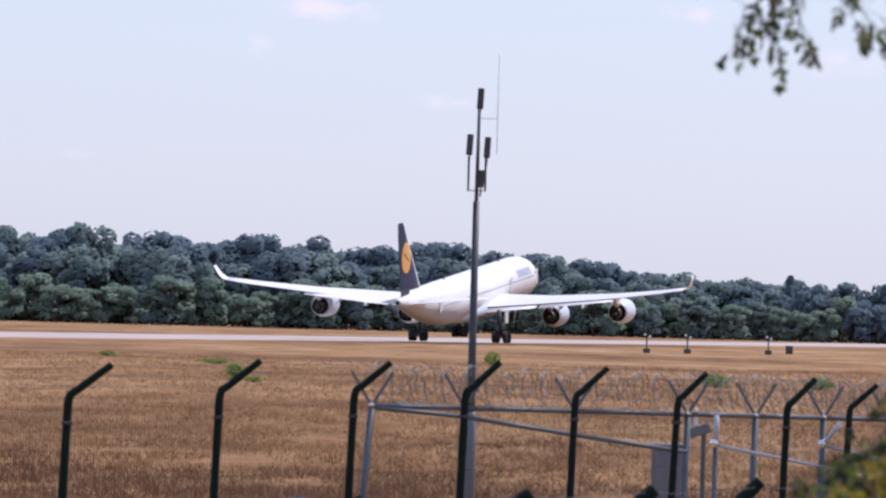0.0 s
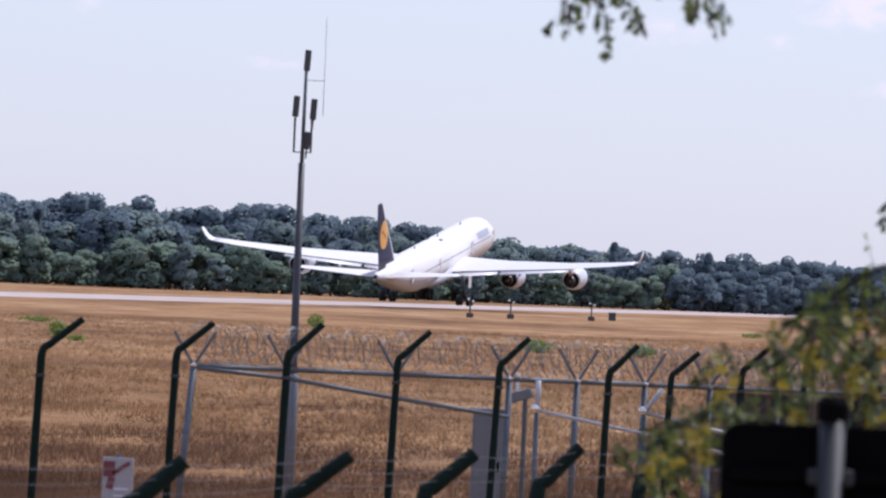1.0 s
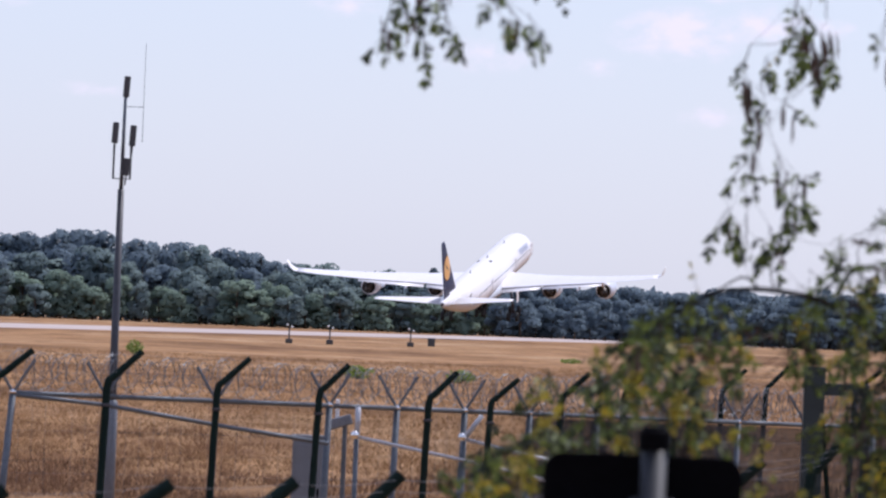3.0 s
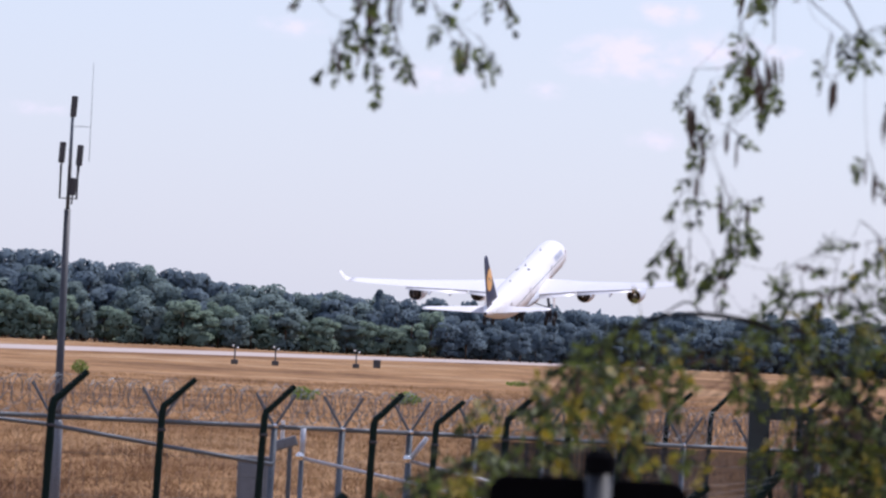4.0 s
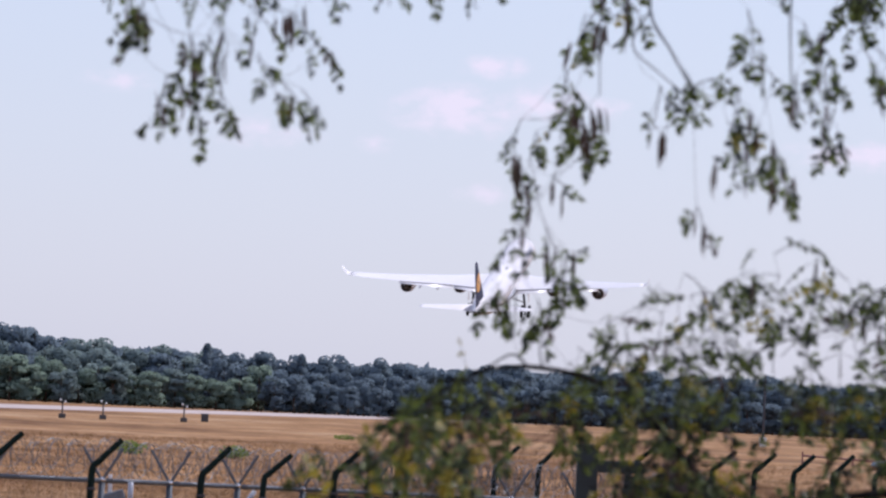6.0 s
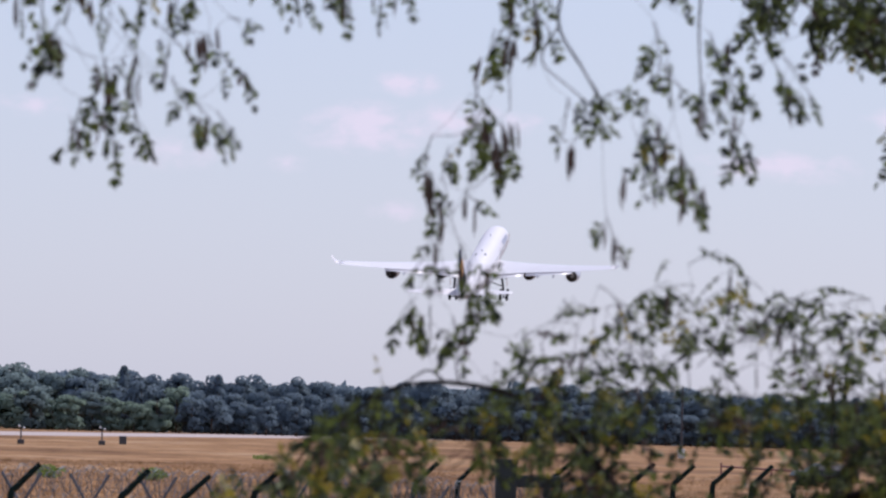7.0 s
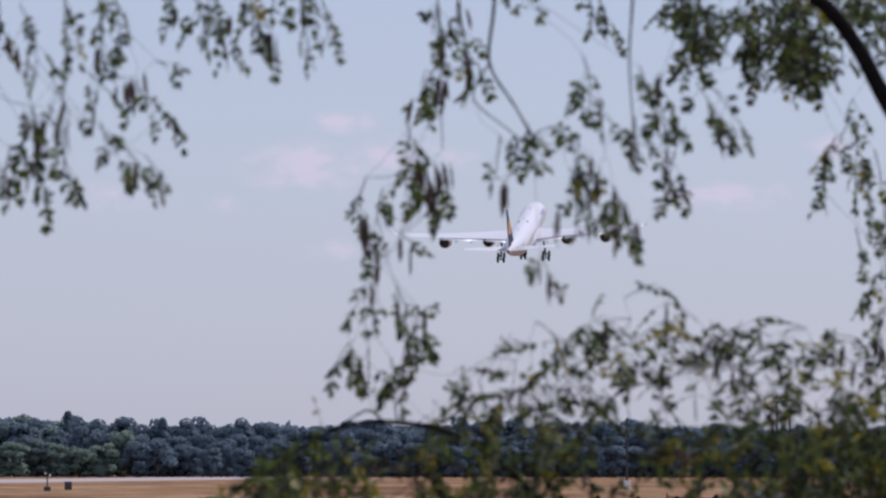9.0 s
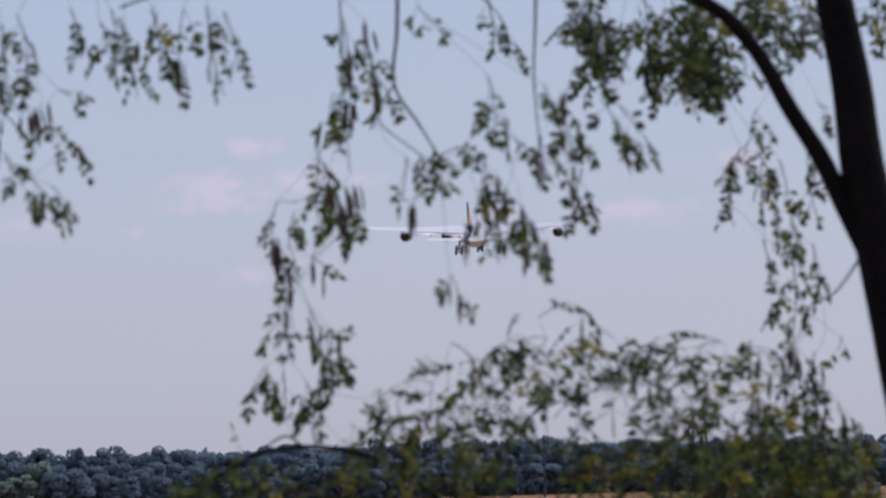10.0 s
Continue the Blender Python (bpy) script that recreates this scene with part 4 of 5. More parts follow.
def leaf_patch(verts, faces, p, along, across, length, width):
    """One leaf, folded along its midrib."""
    along = along.normalized()
    across = (across - across.dot(along) * along).normalized()
    fold = along.cross(across) * width * 0.25
    i = len(verts)
    verts += [p, p + along * length * 0.45 + across * width * 0.5 + fold, p + along * length, p + along * length * 0.45 - across * width * 0.5 + fold]
    faces += [(i, i + 1, i + 2), (i, i + 2, i + 3)]


def bushes():
    for a, d, w, h, n in ((-372, 460, 1.25, 1.0, 300), (-829, 326, 1.0, 0.8, 300), (22, 350, 1.9, 0.7, 360), (207, 350, 1.6, 0.65, 320), (-1056, 464, 1.2, 0.35, 160), (-865, 420, 2.4, 0.3, 200), (-795, 315, 0.9, 0.25, 100), (400, 560, 2.0, 0.4, 200)):
        rng = np.random.default_rng(int(abs(a) + d))
        b = thing("green_bush", "small fresh green bush in the dry grass", "bush", "bushes in the meadow", at=(a * d / MIL, d, 0))
        bm = bmesh.new()
        verts, faces = [], []
        for k in range(7):
            t = rng.uniform(0, 6.28)
            tube(bm, [(0, 0, -0.02), (0.3 * w * math.cos(t), 0.3 * w * math.sin(t), h * 0.85)], [0.03, 0.008], 5)
        for k in range(n):
            v = rng.normal(0, 1, 3)
            v /= np.linalg.norm(v)
            q = Vector((v[0] * w * 0.5 * rng.random() ** 0.4, v[1] * w * 0.5, h * 0.5 + v[2] * h * 0.5 * rng.random() ** 0.4))
            leaf_patch(verts, faces, q, Vector(rng.normal(0, 1, 3)), Vector(rng.normal(0, 1, 3)), 0.17, 0.10)
        part("stems", bm, M_BARK, b)
        mesh_from("leaves", verts, faces, M_BUSH, b)


main_fence()
gate()
razor_fence()
cabinet()
mast()
warning_sign()
road_sign_back()
field_lights()
far_poles()
bushes()


def far_clutter():
    """Parked car, red rail and cable drum row at the far end of the meadow."""
    d = 430
    c = thing("parked_car", "dark parked car with a shiny roof in dry grass", "car", at=(1400 * d / MIL, d, 0))
    turn = Matrix.Rotation(radians(12), 4, "Z")
    bm = bmesh.new()
    prof = [(-2.05, 0.3), (-2.1, 0.7), (-1.95, 0.9), (-1.2, 0.98), (-0.55, 1.45), (0.9, 1.48), (1.75, 1.02), (2.05, 0.92), (2.08, 0.4), (1.9, 0.28)]
    loft(bm, [[(x, y, z if z < 1.1 or abs(y) < 0.8 else z) for x, z in prof] for y in (-0.82, 0.82)])
    bmesh.ops.bevel(bm, geom=bm.edges[:], offset=0.06, segments=2, affect="EDGES", profile=0.5)
    body = part("body", bm, M_CARPAINT, c, smooth=True)
    for s in (-1, 1):
        bm = bmesh.new()
        loft(bm, [[(-1.05, y, 1.02), (-0.5, y, 1.38), (0.85, y, 1.41), (1.5, y, 1.05)] for y in (s * 0.80, s * 0.845)])
        part("side_window", bm, M_GLASS, body)
        for x in (-1.3, 1.3):
            w = build_wheel(c, (x, s * 0.75, 0.32), 0.32, 0.2)
    c.matrix_basis = Matrix.Translation(c.location) @ turn
    r = thing("red_rail", "rusty red tube rail on short posts in the grass", "barrier", at=(0, 0, 0))
    pts = [spot(a, -62 - 0.04 * (a - 1230), 520) for a in (1215, 1260, 1305, 1350)]
    for p, q in zip(pts, pts[1:]):
        bm = bmesh.new()
        tube(bm, [p, q], 0.07, 8)
        part("rail", bm, M_RED, r)
    for p in pts:
        bm = bmesh.new()
        tube(bm, [(p.x, p.y, -0.1), (p.x, p.y, p.z + 0.3)], 0.06, 8)
        part("post", bm, M_RED, r)


far_clutter()


# ---------------------------------------------------------------- the hanging tree close to the camera
TREE = thing("hanging_tree", "slender tree with drooping twigs, feathered green leaves and brown pods", "tree")
FAR = 20.0      # metres to the curtain of twigs
OVERHEAD = 930  # mils above eye level of the limb that carries the twigs


def leaflet(verts, faces, p, along, across, length, width):
    """One oval leaflet, folded along its midrib and curled at the tip."""
    along = along.normalized()
    across = (across - across.dot(along) * along).normalized()
    lift = along.cross(across) * width * 0.22
    i = len(verts)
    verts += [p, p + along * length * 0.26 + across * width * 0.43 + lift, p + along * length * 0.68 + across * width * 0.46 + lift, p + along * length - lift * 0.6,
              p + along * length * 0.68 - across * width * 0.46 + lift, p + along * length * 0.26 - across * width * 0.43 + lift]
    faces += [(i, i + 1, i + 2, i + 3), (i, i + 3, i + 4, i + 5)]


class Bough:
    """Twigs and leaves of one bough."""

    shared = []                  # places on the wood of the whole tree where a twig may start
    grow = 1.0                   # size of the leaves
    mixture = (0.93, 0.96)       # shares of green leaves, and of green and brown ones
    pods = 0.0

    def __init__(self, seed, depth=FAR):
        self.rng = np.random.default_rng(seed)
        self.wood = bmesh.new()
        self.green, self.brown, self.yellow = ([], []), ([], []), ([], [])
        self.depth = depth

    def join(self, p, reach, above):
        """A thin twig from the nearest wood to p."""
        best = None
        for q in self.shared:
            if above and q.z < p.z + 0.01:
                continue
            if above and q.z - p.z < 0.9 * abs(q.x - p.x):
                continue
            d = (q - p).length
            if d < reach and (best is None or d < best[0]):
                best = (d, q)
        if best is None:
            if not above:
                return
            if p.z < spot(0, 400, self.depth).z:      # low twigs start from the wood beside them
                return self.join(p, 0.8, False)
            best = (0, Vector((p.x + self.rng.normal(0, 0.05), p.y, spot(0, OVERHEAD, self.depth).z + 0.1)))
        q = best[1]
        bow = Vector((self.rng.normal(0, 0.03), 0, -0.04)) * min(1.0, (q - p).length * 2)
        tube(self.wood, [q, q.lerp(p, 0.35) + bow, q.lerp(p, 0.7) + bow * 0.8, p], [0.0007, 0.0006, 0.0006, 0.0006], 4, caps=False)

    def compound(self, p, way, length, droop=0.22):
        """A feathered leaf: an arching stalk with pairs of oval leaflets."""
        r = self.rng
        kind = r.random()
        store = self.green if kind < self.mixture[0] else self.brown if kind < self.mixture[1] else self.yellow
        n = max(3, int(length / 0.021))
        way = way.normalized()
        c = p.copy()
        line = [c.copy()]
        side = way.cross(Vector(r.normal(0, 1, 3))).normalized()
        base = self.grow * r.uniform(0.027, 0.037)
        for k in range(n):
            way = (way + Vector((0, 0, -droop))).normalized()
            c = c + way * length / n
            line.append(c.copy())
            if k == 0:
                continue
            size = base * r.uniform(0.85, 1.12) * (0.8 + 0.2 * math.sin(math.pi * (k + 1) / (n + 1)))
            for s in (-1, 1):
                if r.random() < 0.13:
                    continue
                along = side * s * 1.0 + way * 0.45 + Vector((0, 0, -0.55)) + Vector(r.normal(0, 0.22, 3))
                leaflet(*store, c, along, way + Vector(r.normal(0, 0.35, 3)), size, size * 0.5)
        leaflet(*store, c, way, side, base, base * 0.54)
        tube(self.wood, line, 0.0008, 3, caps=False)

    def pod(self, p):
        """A flat dry seed pod, hanging."""
        r = self.rng
        leaflet(*self.brown, p, Vector((r.normal(0, 0.10), r.normal(0, 0.10), -1)), Vector(r.normal(0, 1, 3)), r.uniform(0.07, 0.11), 0.015)

    def cluster(self, a, e, n, spread=14):
        """Pods hanging together."""
        r = self.rng
        for k in range((n + 1) // 2):
            p = spot(a + r.normal(0, spread), e + r.normal(0, spread * 0.7), self.depth + r.normal(0, 0.05))
            self.join(p, 0.3, False)
            self.pod(p)

    def strand(self, a0, e0, a1, e1, dense=1.0):
        """A drooping twig with leaves along it; twigs that begin high reach up to the limb."""
        r = self.rng
        depth = self.depth + r.uniform(-0.8, 0.8)
        high = e0 > 755
        if high:
            e0 += 50
        p, q = spot(a0, e0, depth), spot(a1, e1, depth + r.uniform(-0.15, 0.15))
        length = (q - p).length
        line = []
        bow = Vector((r.normal(0, 0.06), r.normal(0, 0.08), 0)) * length
        for k in range(7):
            s = k / 6
            line.append(p.lerp(q, s) + bow * 4 * s * (1 - s))
        tube(self.wood, line, [0.0024 - 0.0012 * k / 6 for k in range(7)], 4)
        self.join(line[0], 0.4 if high else 0.8, True)
        self.shared.extend(line)
        n = 1 + int(length / 0.045 * dense + r.random())
        for k in range(n):
            s = min(0.82, max(0.0, (k + r.random()) / n * 0.78))
            j = min(5, int(s * 6))
            c = line[j].lerp(line[j + 1], s * 6 - j)
            out = (q - p).normalized() * 0.9 + Vector((r.normal(0, 0.75), r.normal(0, 0.65), -0.05 + r.normal(0, 0.3)))
            self.compound(c, out, r.uniform(0.05, 0.12))
            if r.random() < self.pods:
                for m in range(r.integers(1, 3)):
                    self.pod(c + Vector(r.normal(0, 0.015, 3)))

    def strands(self, rows, dense):
        for row in rows:
            self.strand(*row, dense)

    def spray(self, a, e, wa, we, n):
        """Loose arching leaves in an ellipse."""
        r = self.rng
        for k in range(n):
            t, s = r.uniform(0, 6.28), math.sqrt(r.random())
            depth = self.depth + r.uniform(-0.9, 0.9)
            p = spot(a + wa * s * math.cos(t), e + we * s * math.sin(t), depth)
            lean = Vector((r.normal(0, 0.9), r.normal(0, 0.5), r.uniform(-0.35, 0.55))).normalized()
            base = p - lean * 0.10 - Vector((0, 0, 0.03))
            self.join(base, 0.40, False)
            self.shared.append(base)
            tube(self.wood, [base, base.lerp(p, 0.5) + Vector((0, 0, 0.006)), p], [0.0016, 0.0013, 0.0010], 4)
            for m in range(r.integers(1, 4)):
                self.compound(base.lerp(p, r.uniform(0.3, 1.0)), lean + Vector(r.normal(0, 0.5, 3)), r.uniform(0.07, 0.15), 0.2)
            if r.random() < self.pods:
                self.pod(p)

    def twig(self, points, r0, r1):
        pts = [spot(a, e, self.depth + 0.1) for a, e in points]
        n = len(pts)
        line = []
        for i in range(n - 1):
            p0, p1, p2, p3 = pts[max(i - 1, 0)], pts[i], pts[i + 1], pts[min(i + 2, n - 1)]
            for k in range(5):
                s = k / 5
                line.append(0.5 * ((2 * p1) + (p2 - p0) * s + (2 * p0 - 5 * p1 + 4 * p2 - p3) * s * s + (3 * p1 - p0 - 3 * p2 + p3) * s ** 3))
        line.append(pts[-1])
        m = len(line)
        if r0 < 0.05:
            self.shared.extend(line)
        tube(self.wood, line, [r0 + (r1 - r0) * k / (m - 1) for k in range(m)], 8)

    def done(self, name="bough"):
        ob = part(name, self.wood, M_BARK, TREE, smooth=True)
        if name == "bough":
            tagged(ob, kind="stuff")
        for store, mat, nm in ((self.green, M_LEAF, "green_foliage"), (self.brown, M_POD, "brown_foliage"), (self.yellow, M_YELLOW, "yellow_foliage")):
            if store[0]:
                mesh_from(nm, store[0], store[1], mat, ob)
        return ob


def grow_tree():
    made = []
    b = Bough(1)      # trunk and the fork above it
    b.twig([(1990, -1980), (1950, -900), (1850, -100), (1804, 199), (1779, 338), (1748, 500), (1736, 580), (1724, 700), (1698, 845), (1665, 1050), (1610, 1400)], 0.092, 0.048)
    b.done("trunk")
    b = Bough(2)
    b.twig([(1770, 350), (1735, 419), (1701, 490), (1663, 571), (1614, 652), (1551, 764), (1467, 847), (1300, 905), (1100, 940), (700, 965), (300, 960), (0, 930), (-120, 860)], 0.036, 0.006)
    b.twig([(1100, 940), (960, 930), (780, 915), (560, 900), (420, 860)], 0.008, 0.003)
    b.twig([(917, 945), (913, 814), (905, 714), (946, 644), (987, 575)], 0.006, 0.0025)
    b.twig([(905, 714), (876, 653), (927, 604), (1008, 545)], 0.003, 0.0015)
    b.twig([(1166, 940), (1160, 818), (1155, 717), (1163, 587)], 0.005, 0.002)
    b.twig([(812, 945), (813, 813), (816, 700), (822, 560)], 0.003, 0.0015)
    b.twig([(1070, 940), (1085, 817), (1116, 752)], 0.003, 0.0015)
    b.twig([(1755, 420), (1690, 330), (1640, 300), (1615, 240)], 0.004, 0.0015)
    b.done("limb")

    b = Bough(10, 19.0)     # cluster above the field
    b.pods = 0.16
    b.strands(((-57, 760, -46, 680), (-17, 741, 0, 620), (33, 781, 24, 691), (73, 762, 99, 672), (152, 793, 164, 693), (212, 784, 224, 694), (194, 693, 234, 654), (279, 680, 294, 640), (304, 645, 355, 596), (313, 715, 335, 706)), 1.0)
    b.strands(((134, 662, 155, 588), (95, 632, 101, 557), (56, 561, 32, 461), (101, 562, 122, 447), (150, 593, 187, 453), (215, 604, 246, 544), (255, 564, 298, 504), (296, 545, 316, 505), (14, 701, 0, 620), (120, 612, 111, 542)), 1.05)
    for a, e, n in ((98, 612, 9), (150, 610, 5), (290, 690, 5), (262, 675, 4), (60, 745, 3), (0, 690, 3), (185, 640, 4)):
        b.cluster(a, e, n)
    made.append(b.done())

    b = Bough(11, 19.5)     # beside it
    b.pods = 0.12
    b.strands(((382, 786, 403, 737), (422, 777, 444, 697), (472, 808, 483, 728), (532, 809, 523, 738), (572, 809, 599, 699), (602, 800, 623, 750), (402, 807, 428, 757), (235, 800, 245, 745), (330, 810, 345, 770), (480, 800, 505, 760)), 0.95)
    made.append(b.done())

    b = Bough(12, 20.5)     # long hanging twig
    b.pods = 0.22
    b.strands(((813, 783, 815, 702), (814, 712, 818, 612), (794, 702, 785, 632), (854, 773, 875, 723), (875, 723, 885, 673), (766, 601, 757, 521), (776, 562, 768, 461), (812, 532, 828, 462), (687, 510, 678, 460), (717, 491, 708, 430), (688, 445, 691, 390), (792, 522, 798, 462)), 1.15)
    b.strands(((748, 411, 779, 391), (729, 380, 689, 348)), 0.7)
    for a, e, n in ((816, 690, 10), (690, 445, 5), (770, 540, 5), (808, 540, 5), (872, 700, 3)):
        b.cluster(a, e, n)
    b.strands(((709, 340, 660, 269), (740, 321, 771, 251), (781, 281, 772, 171), (661, 219, 636, 179), (691, 210, 692, 120), (732, 190, 743, 131), (771, 241, 794, 251), (761, 251, 752, 171), (661, 209, 672, 169)), 1.0)
    made.append(b.done())

    b = Bough(13, 19.0)     # twigs under the fork
    b.pods = 0.14
    b.strands(((967, 614, 988, 565), (987, 585, 1037, 605), (927, 584, 918, 513), (947, 564, 988, 553), (1000, 374, 1011, 309), (954, 805, 984, 815), (1076, 726, 1087, 626), (1097, 646, 1128, 607)), 0.85)
    b.strands(((1177, 708, 1198, 658), (1217, 698, 1239, 568), (1168, 617, 1190, 527), (1240, 558, 1230, 488), (1198, 638, 1219, 598), (1278, 679, 1340, 580), (1309, 669, 1360, 600)), 1.0)
    b.strands(((1088, 546, 1099, 486), (1130, 496, 1151, 437), (1090, 476, 1100, 416), (1150, 457, 1171, 407), (1049, 525, 1079, 496), (1220, 508, 1241, 478), (1068, 586, 1059, 515)), 1.0)
    for a, e, n in ((932, 500, 7), (1042, 445, 3), (1225, 560, 4), (1165, 590, 3)):
        b.cluster(a, e, n, 9)
    made.append(b.done())

    b = Bough(14, 21.5)     # crown beside the limb
    b.strands(((1236, 819, 1257, 739), (1267, 739, 1278, 699), (1347, 790, 1369, 710), (1408, 801, 1430, 681), (1428, 761, 1458, 702), (1064, 816, 1106, 757)), 1.3)
    b.strands(((1224, 843, 1233, 813), (1253, 812, 1271, 732), (1273, 792, 1291, 701), (1355, 820, 1362, 709), (1394, 789, 1382, 699), (1435, 788, 1452, 657), (1476, 807, 1495, 746), (1535, 745, 1544, 704), (1618, 813, 1626, 742), (1761, 819, 1770, 779), (1665, 661, 1685, 650)), 1.2)
    made.append(b.done())

    b = Bough(30, 21.5)     # leafy top beside the fork
    for a, e, wa, we, n in ((1250, 810, 50, 40, 6), (1340, 800, 60, 40, 9), (1440, 770, 50, 60, 15), (1480, 830, 60, 30, 13), (1560, 830, 50, 30, 11), (1630, 800, 30, 50, 10), (1463, 750, 35, 40, 12), (1600, 850, 60, 30, 9), (1270, 770, 30, 50, 7), (1790, 780, 30, 60, 5), (1400, 740, 40, 40, 6), (1460, 720, 25, 40, 5)):
        b.spray(a, e, wa, we, n)
    made.append(b.done())

    b = Bough(15, 22.5)     # fringe beside the trunk
    b.pods = 0.1
    b.strands(((1553, 654, 1542, 604), (1521, 585, 1507, 445), (1561, 574, 1558, 473), (1580, 513, 1587, 422), (1609, 472, 1607, 402), (1557, 423, 1565, 343), (1607, 392, 1603, 242), (1648, 411, 1656, 321), (1642, 581, 1659, 441), (1694, 244, 1689, 220), (1542, 604, 1530, 544), (1591, 563, 1599, 482), (1595, 342, 1583, 262)), 1.15)
    made.append(b.done())

    b = Bough(28, 21.5)     # dark lower fringe with pods
    b.pods = 0.5
    b.strands(((1605, 250, 1600, 100), (1640, 220, 1650, 90), (1590, 140, 1585, -20), (1625, 170, 1640, 10), (1680, 130, 1700, 30), (1530, 170, 1520, 10), (1490, 110, 1480, -20), (1450, 70, 1455, -60), (1560, 110, 1550, -60), (1640, 70, 1630, -100), (1500, 10, 1505, -110), (1590, 10, 1585, -110), (1720, 90, 1735, -60)), 1.1)
    made.append(b.done())

    b = Bough(40)     # low bough reaching out over the fence
    b.mixture = (0.84, 0.87)
    b.pods = 0.12
    b.twig([(1930, -900), (1500, -700), (1230, -480), (1110, -260), (1040, -120), (997, -68), (948, -15), (893, 26), (826, 59), (746, 73), (690, 72), (637, 62), (560, 18), (484, -43), (440, -120)], 0.016, 0.003)
    b.twig([(720, 74), (690, 95), (640, 66), (600, 60)], 0.004, 0.002)
    b.twig([(746, 73), (740, 120), (765, 200)], 0.003, 0.0015)
    b.twig([(893, 26), (900, 90), (890, 150)], 0.003, 0.0015)
    b.twig([(997, -68), (1060, 40), (1130, 120), (1240, 160), (1360, 180), (1450, 190)], 0.0035, 0.0015)
    b.twig([(1130, 120), (1190, 190), (1240, 250)], 0.003, 0.001)
    b.twig([(1240, 160), (1320, 220), (1360, 255)], 0.003, 0.001)
    b.twig([(1850, -70), (1690, -75), (1600, -92), (1450, -108), (1290, -132), (1180, -148), (1080, -152), (980, -140)], 0.020, 0.006)
    for a, e, wa, we in UPPER:
        b.spray(a, e, wa, we, max(1, round(wa * we / 430)))
    for a, e, wa, we in MIDDLE:
        b.spray(a, e, wa, we, round(wa * we / 400))
    for a, e, wa, we, n in LOWER:
        b.spray(a, e, wa, we, n)
    made.append(b.done())

    b = Bough(41, 17.9)     # a leafy shoot from the foot of the tree, nearer the road
    b.grow = 1.1
    b.pods = 0.06
    b.mixture = (0.72, 0.76)
    b.twig([(900, -2360), (820, -1400), (720, -700), (640, -330), (560, -160), (500, -30)], 0.012, 0.002)
    b.twig([(640, -330), (540, -260), (430, -220), (300, -230), (220, -260)], 0.006, 0.001)
    b.twig([(600, -220), (620, -90), (700, -30)], 0.005, 0.001)
    for a, e, wa, we, n in NEARER:
        b.spray(a, e, wa, we, round(n * 0.55))
    made.append(b.done())
    return made


# where the leaves of the low boughs gather: turn, rise, half width, half height in mils
UPPER = ((1073, 225, 60, 50), (1133, 251, 40, 30), (1194, 217, 50, 50), (1234, 263, 40, 35), (1305, 229, 50, 50), (1355, 254, 50, 35), (1441, 231, 40, 45), (1195, 152, 50, 40), (1296, 153, 60, 40), (1387, 165, 50, 40), (1452, 171, 40, 50), (1013, 194, 40, 40), (1004, 129, 50, 40), (954, 242, 22, 10), (1201, 320, 10, 10), (1074, 135, 40, 40), (1540, 200, 50, 60), (1550, 120, 50, 60))
MIDDLE = ((893, 143, 45, 50), (884, 93, 60, 40), (954, 114, 40, 40), (1247, 78, 60, 50), (1318, 49, 70, 50), (1398, 80, 60, 50), (1227, 27, 50, 40), (1338, -1, 80, 40), (1439, 31, 60, 60), (844, 52, 60, 40), (794, 11, 60, 40), (725, -20, 80, 40), (594, 8, 60, 40), (534, -22, 60, 40), (905, 13, 50, 50), (975, 44, 50, 50), (1016, -6, 60, 50), (654, 19, 60, 40), (1076, 45, 40, 50), (926, -29, 60, 60), (1031, 60, 40, 50))
LOWER = ((1520, 20, 80, 70, 18), (1620, -10, 80, 90, 24), (1690, -60, 60, 80, 24), (1450, -50, 90, 50, 22), (1560, 60, 90, 60, 22), (1660, 20, 90, 70, 30), (1560, -50, 100, 60, 34), (960, -90, 70, 60, 14), (1011, -105, 70, 70, 20), (953, -168, 80, 60, 20), (1064, -172, 60, 60, 18), (882, -141, 60, 60, 10), (985, -250, 80, 70, 26), (1060, -280, 80, 60, 22),
         (1080, -120, 80, 60, 16), (1200, -150, 90, 60, 14), (1340, -120, 90, 60, 16), (1480, -150, 90, 60, 18), (1300, -190, 130, 50, 30), (1480, -190, 130, 70, 36), (1640, -170, 110, 80, 40), (1120, -230, 90, 60, 26))
NEARER = ((513, 5, 40, 45, 8), (486, -61, 40, 50, 10), (460, -132, 60, 50, 14), (400, -155, 55, 45, 10), (352, -188, 60, 40, 10), (283, -215, 50, 40, 8), (225, -250, 50, 40, 9), (308, -265, 60, 50, 13), (257, -290, 60, 50, 12), (529, -55, 50, 45, 9), (589, -45, 50, 45, 9), (650, -30, 50, 40, 7), (520, -170, 60, 50, 9), (600, -130, 60, 50, 7), (430, -260, 70, 60, 14), (540, -260, 80, 60, 14), (680, -220, 80, 60, 12), (740, -285, 60, 50, 12))
BOUGHS = grow_tree()


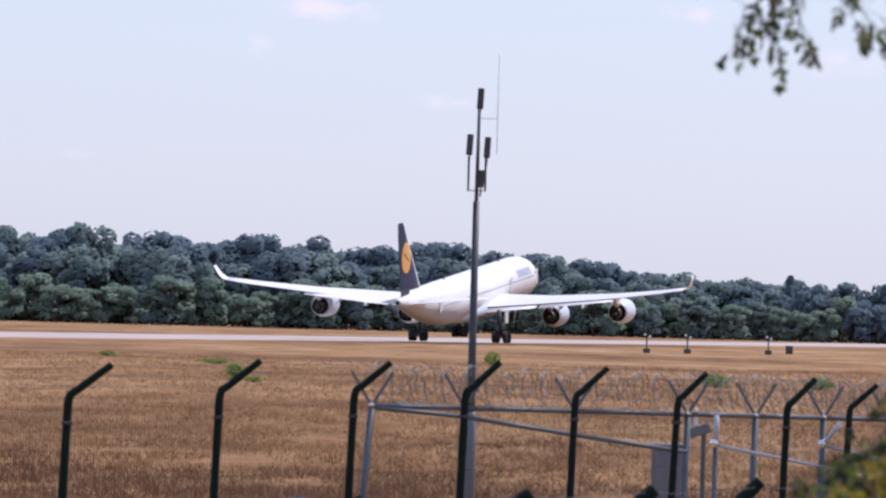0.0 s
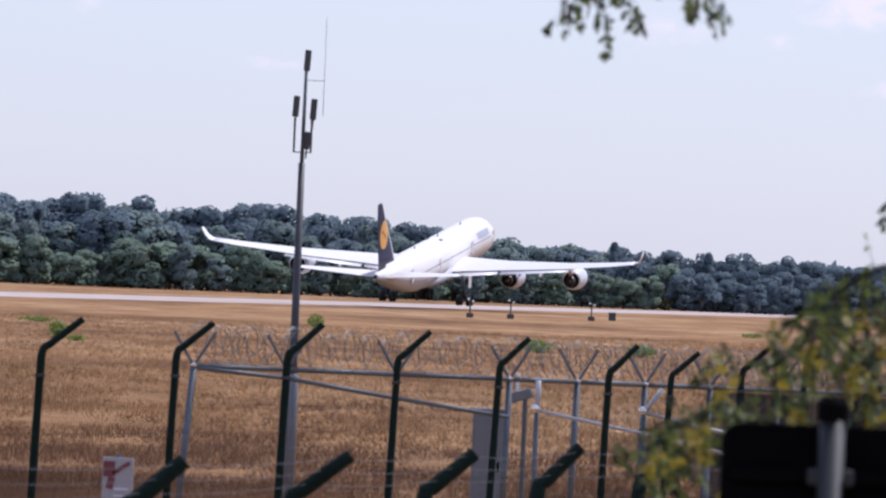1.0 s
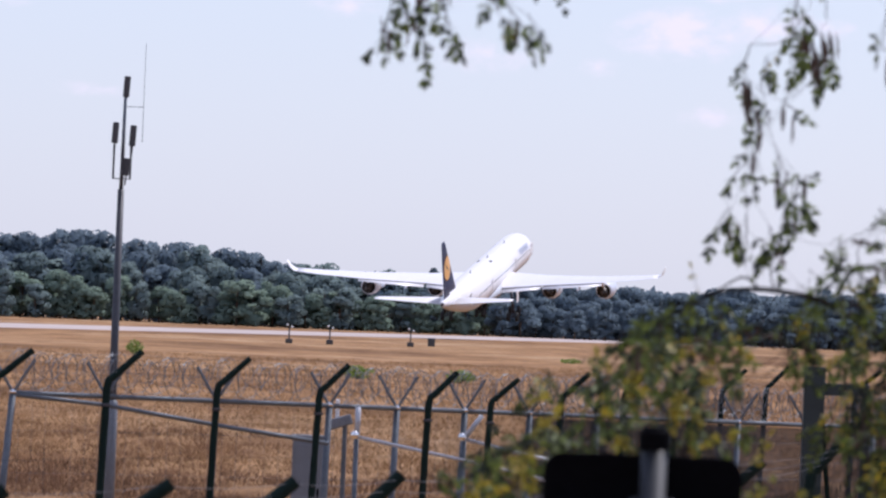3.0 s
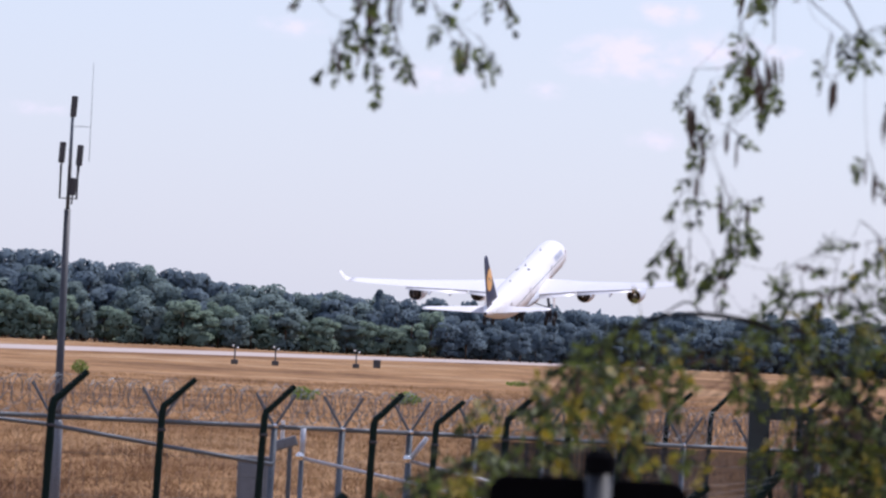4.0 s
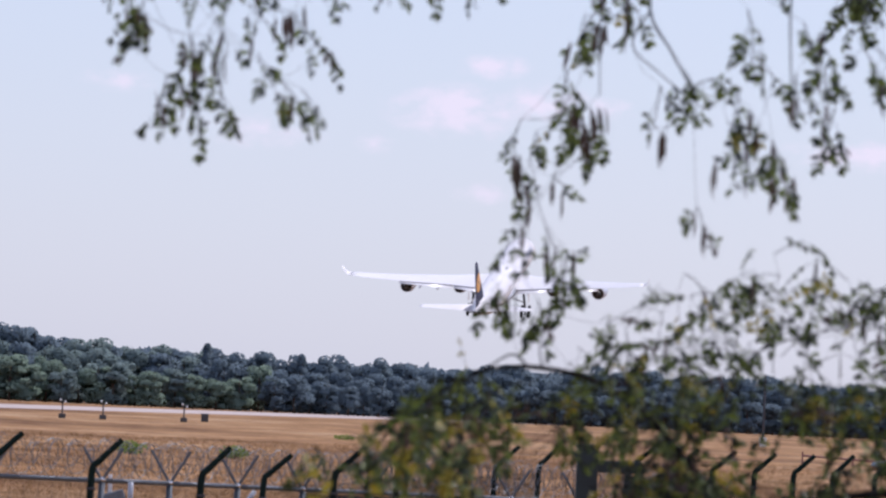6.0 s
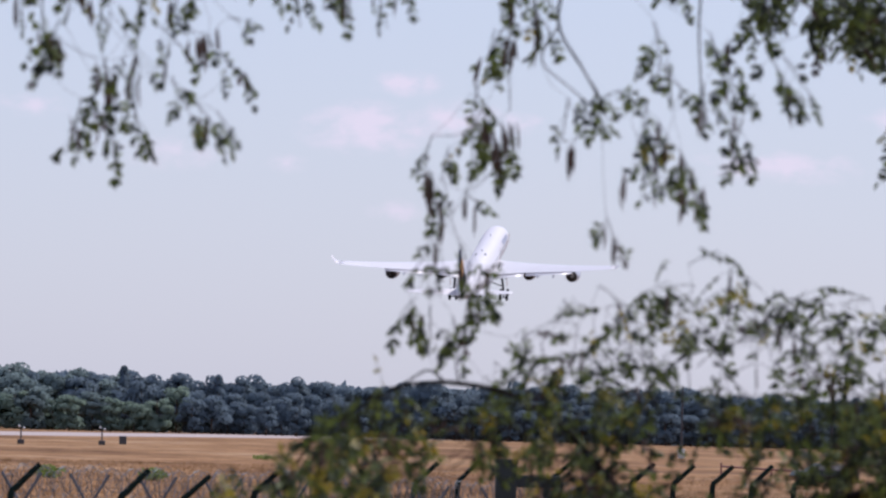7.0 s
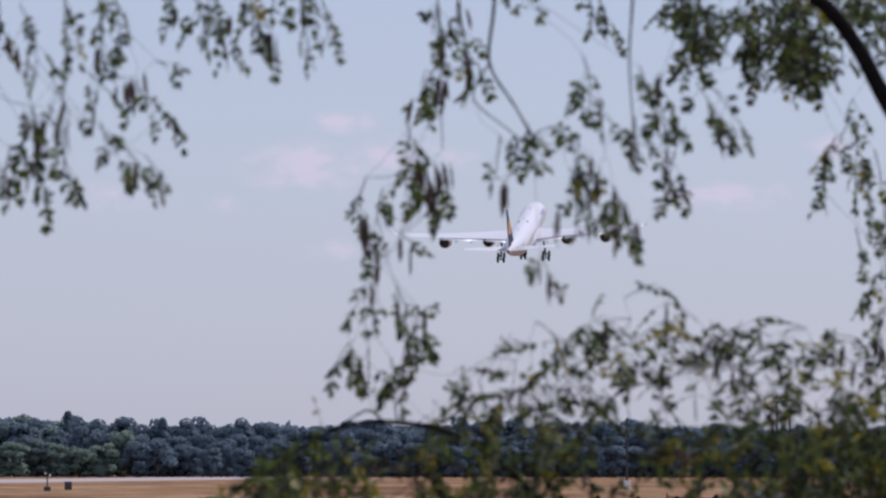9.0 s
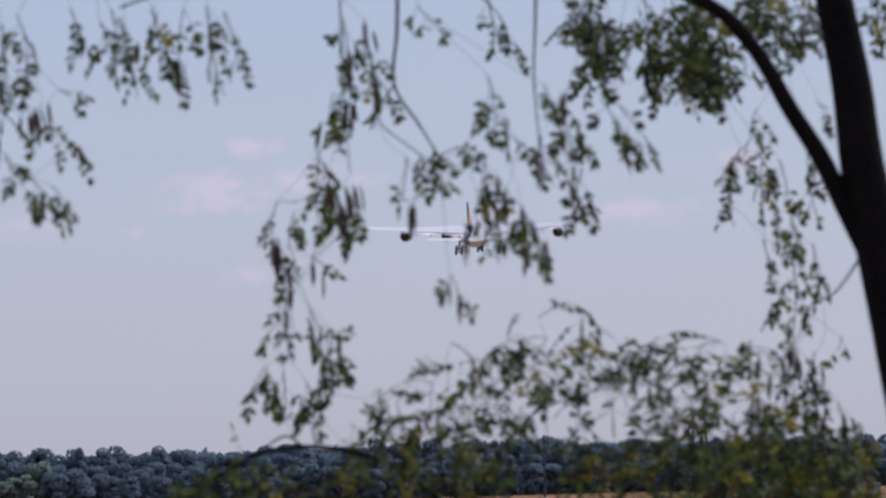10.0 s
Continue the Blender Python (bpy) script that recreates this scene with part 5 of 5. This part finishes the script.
# ---------------------------------------------------------------- what moves
def motions():
    walk(AIRLINER, [
        (0, pose(-30.12, 853.05, 6.14, -0.16, -4.72, 79.66)),
        (0.5, pose(-21.82, 890.95, 6.31, 0.35, -5.77, 79.66)),
        (1, pose(-13.27, 929.15, 6.77, 0.94, -6.85, 79.63)),
        (1.5, pose(-4.68, 968.00, 7.07, 1.04, -7.68, 79.57)),
        (2, pose(4.05, 1007.58, 7.72, 0.56, -8.54, 79.48)),
        (2.5, pose(13.05, 1047.78, 8.78, -0.27, -9.17, 79.38)),
        (3, pose(21.77, 1088.46, 10.01, -1.17, -9.64, 79.27)),
        (4.5, pose(48.04, 1214.94, 16.67, -2.05, -11.40, 78.90)),
        (5, pose(56.59, 1257.35, 20.08, -1.91, -11.88, 78.93)),
        (6.5, pose(83.43, 1384.58, 32.28, 0.20, -13.39, 79.71)),
        (7, pose(92.40, 1427.57, 36.61, -0.29, -13.23, 79.84)),
        (7.5, pose(101.16, 1470.71, 41.61, -1.10, -12.80, 79.93)),
        (8, pose(109.91, 1514.04, 47.04, -1.87, -12.26, 80.00)),
        (8.5, pose(118.94, 1557.52, 52.57, -2.27, -11.71, 80.06)),
        (9, pose(127.89, 1601.33, 57.51, -2.03, -11.05, 80.14)),
        (9.5, pose(137.18, 1645.22, 62.25, -1.20, -10.44, 80.24)),
        (10, pose(146.47, 1689.20, 66.71, -0.11, -9.93, 80.35)),
    ])
    for bogie, y in BOGIES:
        z = -5.0 if y else -4.4
        walk(bogie, [(0, pose(-3, y, z, 0, 4.7, 0)), (0.8, pose(-3, y, z, 0, 6.3, 0)), (1.4, pose(-3, y, z, 0, 2.0, 0)), (2.2, pose(-3, y, z - 0.1, 0, -16, 0)), (3.0, pose(-3, y, z - 0.15, 0, -22, 0)), (10, pose(-3, y, z - 0.15, 0, -22, 0))])
    # the boughs sway a little in the wind
    for i, bough in enumerate(BOUGHS):
        walk(bough, [(0.5 * k, pose(0.006 * math.sin(1.9 * k + i) + 0.003 * math.sin(3.7 * k + 2 * i), 0, 0.003 * math.sin(2.6 * k + 1.3 * i))) for k in range(21)])


motions()
